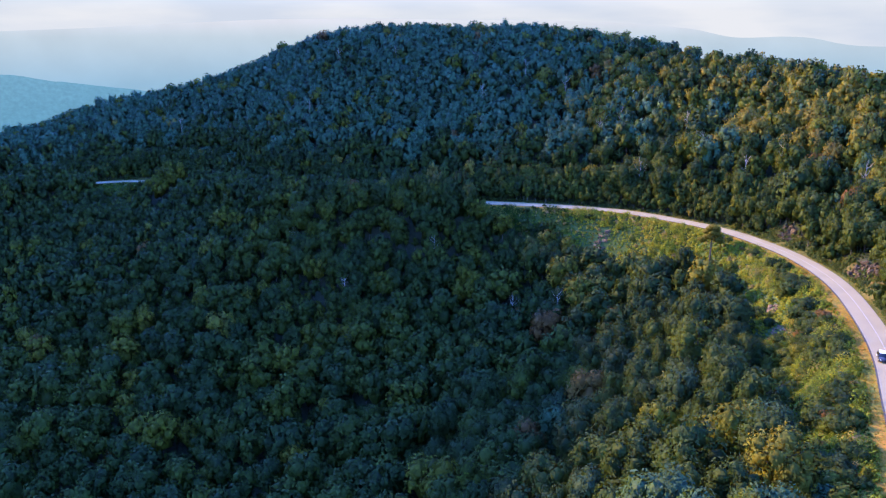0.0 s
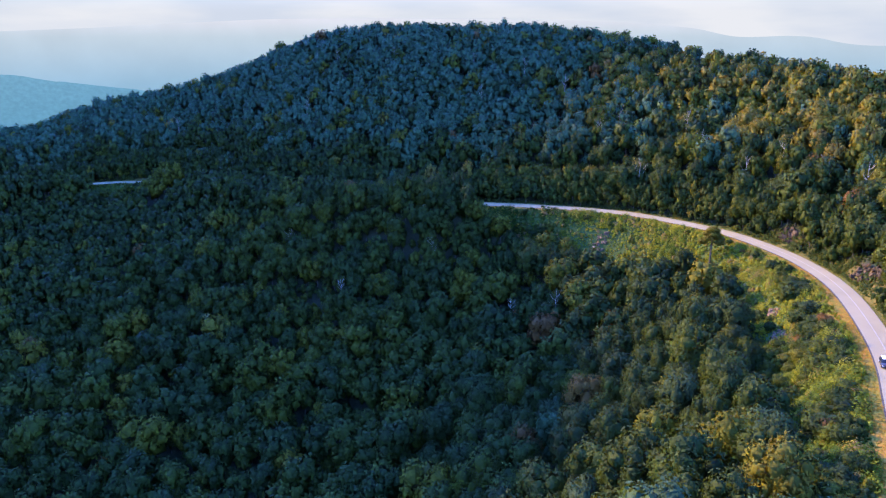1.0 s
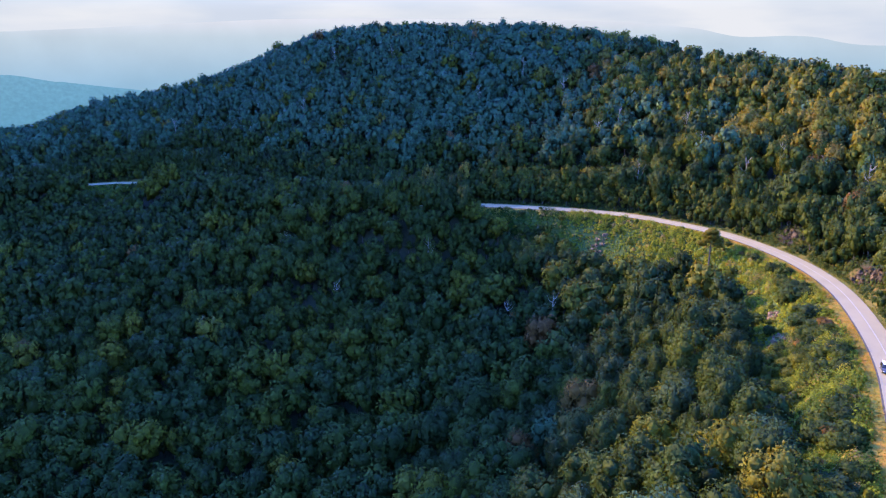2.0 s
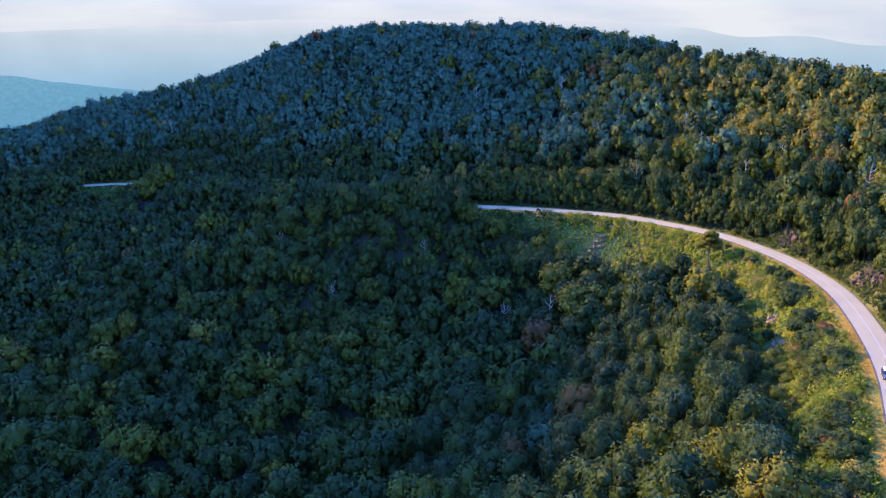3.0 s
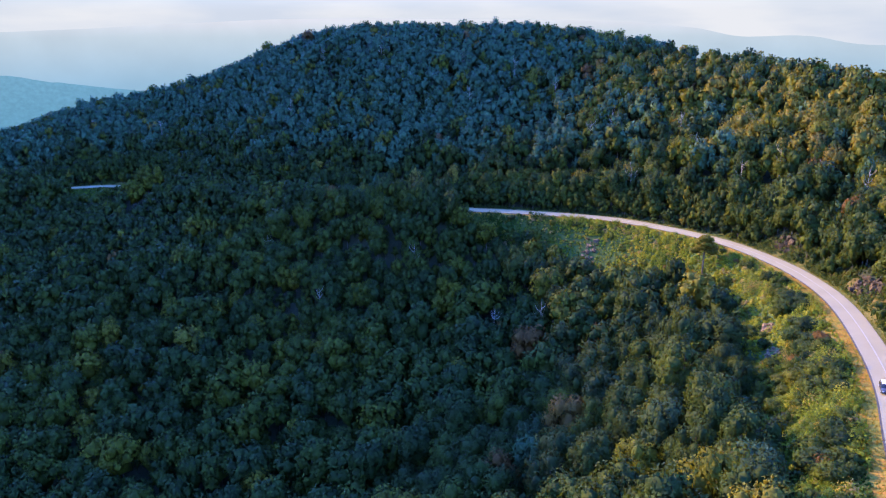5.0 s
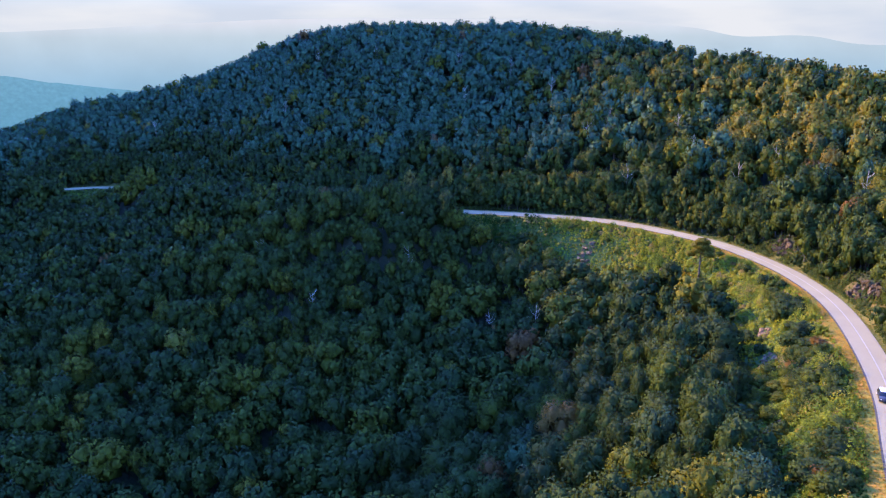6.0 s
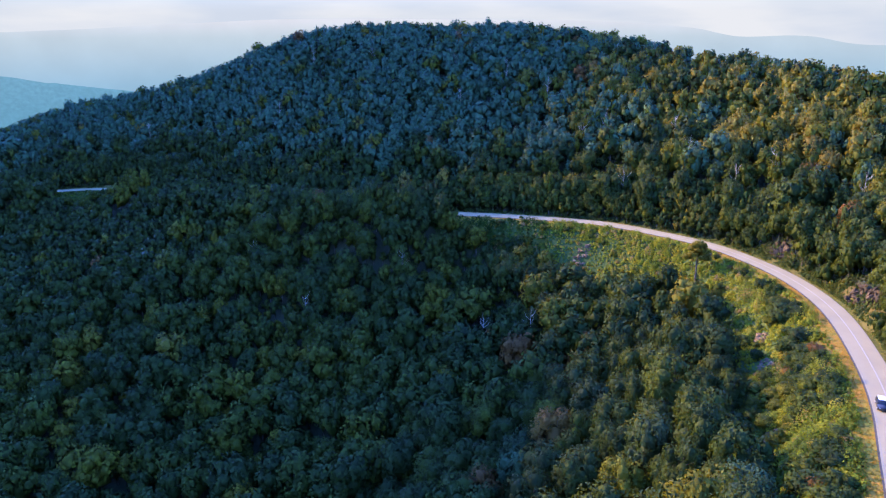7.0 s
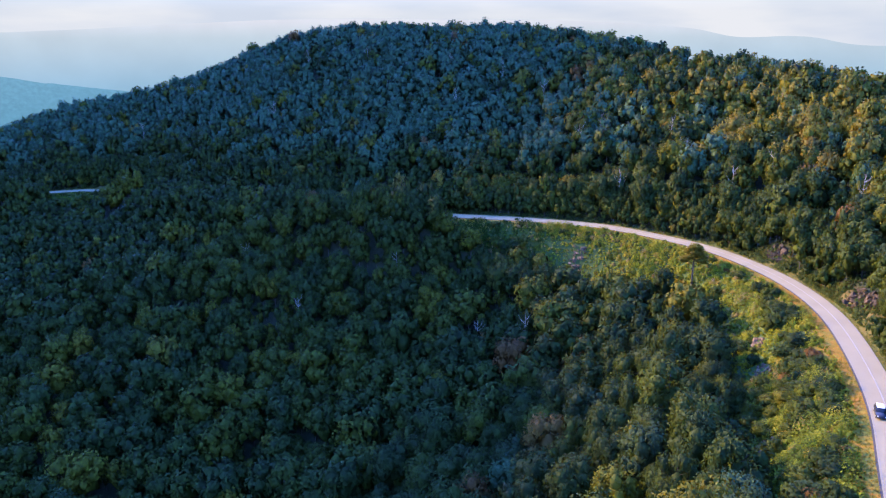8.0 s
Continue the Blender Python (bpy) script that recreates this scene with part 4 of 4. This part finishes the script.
def lone_pine(x, y, tall):
    tree = new("pine_tree")
    tree.matrix_world = pose(x, y, height(x, y), 0, 0, 20)
    trunk = [limb((0, 0, -1), (0.15, 0.1, tall * 0.6), 0.36, 0.24, 7), limb((0.15, 0.1, tall * 0.6), (0.3, 0.1, tall * 0.95), 0.24, 0.1, 6)]
    rs = np.random.RandomState(8)
    tips = []
    for k in range(11):
        a, z = 2.4 * k, tall * (0.55 + 0.035 * k)
        reach = (2.8 - 0.18 * k) * rs.uniform(0.7, 1.25)
        tip = (0.25 + math.cos(a) * reach, 0.1 + math.sin(a) * reach, z + 0.5)
        trunk.append(limb((0.2, 0.1, z - 0.3), tip, 0.09, 0.04, 4))
        tips.append((tip, rs.uniform(1.4, 2.0)))
    tips.append(((0.3, 0.1, tall * 0.93), 2.0))
    part("trunk", mesh_of("trunk", *join(trunk), BARK), tree)
    v, f, g = BUSH[1]
    for tip, r in tips:
        c = part("crown", mesh_of("crown", v * (r, r, r * 0.75), f, LEAF, tint=np.full(len(f), 0.5), clump=g), tree)
        c.location = tip
    return tagged(tree, "lone tall pine with a bare trunk and flat olive crown", "tree")


lone_pine(93.6, 244.6, 14.2)

SNAGS = [(-159.3, 446.5), (-72.6, 400.7), (-27.5, 435.0), (41.4, 248.6), (25.7, 256.8), (-61.5, 444.6), (82.5, 339.4), (106.6, 320.9), (108.2, 305.9), (20.6, 380.3),
         (-66.0, 307.8), (-39.8, 281.2), (61.1, 371.2), (43.8, 397.2), (82.2, 301.9), (116.7, 277.7), (133.3, 249.8), (137.5, 233.7), (-3.3, 291.6), (-130.8, 275.5),
         (71.9, 337.1), (17.6, 418.5), (127.5, 271.3)]


def build_snags():
    rs = np.random.RandomState(29)
    for x, y in SNAGS:
        tall = rs.uniform(14.0, 17.5)
        tree = new("dead_tree")
        tree.matrix_world = pose(x, y, height(x, y), 0, 0, rs.uniform(0, 360))
        bend = rs.uniform(-0.6, 0.6, 2)
        part("trunk", mesh_of("trunk", *join([limb((0, 0, -1), (bend[0] * 0.4, bend[1] * 0.4, tall * 0.55), 0.15, 0.11), limb((bend[0] * 0.4, bend[1] * 0.4, tall * 0.55), (bend[0], bend[1], tall), 0.11, 0.03)]), SNAG), tree)
        for k in range(8):
            a, z = 2.4 * k + rs.uniform(-0.5, 0.5), tall * rs.uniform(0.55, 0.92)
            reach = rs.uniform(1.4, 3.0)
            f = z / tall
            base = (bend[0] * f, bend[1] * f, z)
            knee = (base[0] + math.cos(a) * reach * 0.6, base[1] + math.sin(a) * reach * 0.6, z + reach * 0.4)
            tip = (base[0] + math.cos(a) * reach, base[1] + math.sin(a) * reach, z + reach * 1.1)
            part("branch", mesh_of("branch", *join([limb(base, knee, 0.07, 0.05, 4), limb(knee, tip, 0.05, 0.02, 4)]), SNAG), tree)
        tagged(tree, "bleached dead tree with bare branches among the woods", "tree", "dead trees")


build_snags()

# ---- the car ----
CAR_PAINT = plain("black_car_paint", (0.03, 0.03, 0.035), 0.2, 0.0, 0.1)
# white in place of the bright reflection on the dark car's roof and windscreen
ROOF_REFLECTION = plain("painted_roof_reflection", (0.75, 0.75, 0.76), 0.3, 0.0, 0.04)
CAR_GLASS = plain("dark_car_glass", (0.015, 0.017, 0.02), 0.08, 0.0, 0.1)
CAR_TRIM = plain("black_car_trim", (0.025, 0.025, 0.027), 0.55, 0.0, 0.2)
RUBBER = plain("tyre_rubber", (0.03, 0.03, 0.03), 0.9, 0.0, 0.2)
ALLOY = plain("alloy", (0.5, 0.5, 0.52), 0.35, 0.9, 0.1)
LAMP = plain("lamp_lens", (0.75, 0.76, 0.78), 0.12, 0.0, 0.05)
RED_LAMP = plain("red_lamp_lens", (0.35, 0.02, 0.02), 0.2, 0.0, 0.1)


def hull(name, sections, mat, bevel=0.05):
    """A closed shell from cross sections along x: (x, half width low, half width high, z low, z high)."""
    bm = bmesh.new()
    rings = []
    for x, wl_, wh, zl, zh in sections:
        zm = zl + (zh - zl) * 0.5
        rings.append([bm.verts.new(p) for p in ((x, -wl_, zl), (x, wl_, zl), (x, max(wl_, wh), zm), (x, wh, zh), (x, -wh, zh), (x, -max(wl_, wh), zm))])
    for a, b in zip(rings, rings[1:]):
        for k in range(6):
            bm.faces.new((a[k], a[(k + 1) % 6], b[(k + 1) % 6], b[k]))
    bm.faces.new(rings[0][::-1])
    bm.faces.new(rings[-1])
    bmesh.ops.recalc_face_normals(bm, faces=bm.faces)
    bmesh.ops.bevel(bm, geom=bm.edges[:], offset=bevel, segments=2, affect="EDGES", clamp_overlap=True)
    return bm_mesh(name, bm, mat, True)


def disc(name, r, wide, mat, bevel=0.03):
    bm = bmesh.new()
    bmesh.ops.create_cone(bm, cap_ends=True, segments=20, radius1=r, radius2=r, depth=wide)
    bmesh.ops.rotate(bm, verts=bm.verts, matrix=Matrix.Rotation(radians(90), 3, "X"))
    bmesh.ops.bevel(bm, geom=bm.edges[:], offset=bevel, segments=1, affect="EDGES", clamp_overlap=True)
    return bm_mesh(name, bm, mat)


def build_car(s, d):
    k = int(np.searchsorted(ALONG, s))
    p, way = LINE[k], -HEADING[k]
    x, y = p[0] + LEFT[k, 0] * d, p[1] + LEFT[k, 1] * d
    car = new("car")
    car.matrix_world = pose(x, y, p[2] + 0.06 - 0.015 * abs(d), 0, 0, math.degrees(math.atan2(way[1], way[0])))
    part("body", hull("body", [(-2.25, 0.80, 0.82, 0.38, 0.92), (-1.9, 0.90, 0.90, 0.28, 1.02), (-0.4, 0.92, 0.90, 0.26, 0.98), (0.95, 0.92, 0.90, 0.26, 0.98), (1.9, 0.90, 0.84, 0.28, 0.90), (2.25, 0.78, 0.74, 0.38, 0.78)], CAR_PAINT), car, "glossy black body")
    part("windows", hull("windows", [(-2.0, 0.80, 0.70, 0.95, 1.25), (-1.6, 0.84, 0.68, 0.95, 1.56), (0.25, 0.84, 0.68, 0.95, 1.56), (1.05, 0.82, 0.74, 0.93, 1.02)], CAR_GLASS, 0.04), car, "dark tinted glass all round")
    part("roof", hull("roof", [(-1.75, 0.64, 0.58, 1.53, 1.58), (-1.4, 0.68, 0.62, 1.55, 1.62), (0.0, 0.68, 0.62, 1.55, 1.62), (0.3, 0.64, 0.58, 1.52, 1.57)], ROOF_REFLECTION, 0.02), car, "roof coloured white as a sky reflection")
    part("front_bumper", hull("front_bumper", [(2.05, 0.84, 0.84, 0.25, 0.5), (2.3, 0.72, 0.72, 0.28, 0.5)], CAR_TRIM, 0.03), car, "black lower bumper")
    part("grille", hull("grille", [(2.2, 0.42, 0.42, 0.56, 0.72), (2.28, 0.40, 0.40, 0.57, 0.71)], CAR_TRIM, 0.01), car, "black grille")
    part("rear_bumper", hull("rear_bumper", [(-2.3, 0.74, 0.74, 0.3, 0.55), (-2.05, 0.86, 0.86, 0.27, 0.55)], CAR_TRIM, 0.03), car, "black rear bumper")
    for side in (-1, 1):
        lamp = part("headlight", hull("headlight", [(2.02, 0.16, 0.16, 0.64, 0.80), (2.26, 0.12, 0.12, 0.62, 0.74)], LAMP, 0.02), car, "clear headlight")
        lamp.location = (0, side * 0.62, 0)
        tail = part("tail_light", hull("tail_light", [(-2.27, 0.10, 0.10, 0.70, 0.92), (-2.1, 0.12, 0.12, 0.70, 0.94)], RED_LAMP, 0.02), car, "red tail light")
        tail.location = (0, side * 0.70, 0)
        mirror = part("mirror", hull("mirror", [(0.72, 0.09, 0.09, 0.98, 1.12), (0.86, 0.07, 0.07, 1.0, 1.1)], CAR_TRIM, 0.02), car, "black door mirror")
        mirror.location = (0, side * 0.98, 0)
        for wx in (-1.38, 1.42):
            wheel = part("wheel", disc("wheel", 0.345, 0.22, RUBBER), car, "black tyre")
            wheel.location = (wx, side * 0.82, 0.345)
            rim = part("rim", disc("rim", 0.22, 0.04, ALLOY, 0.01), wheel, "silver alloy rim")
            rim.location = (0, side * 0.10, 0)
    return tagged(car, "small black car with a white reflection painted on its roof, on the road", "car")


build_car(284.0, 1.55)
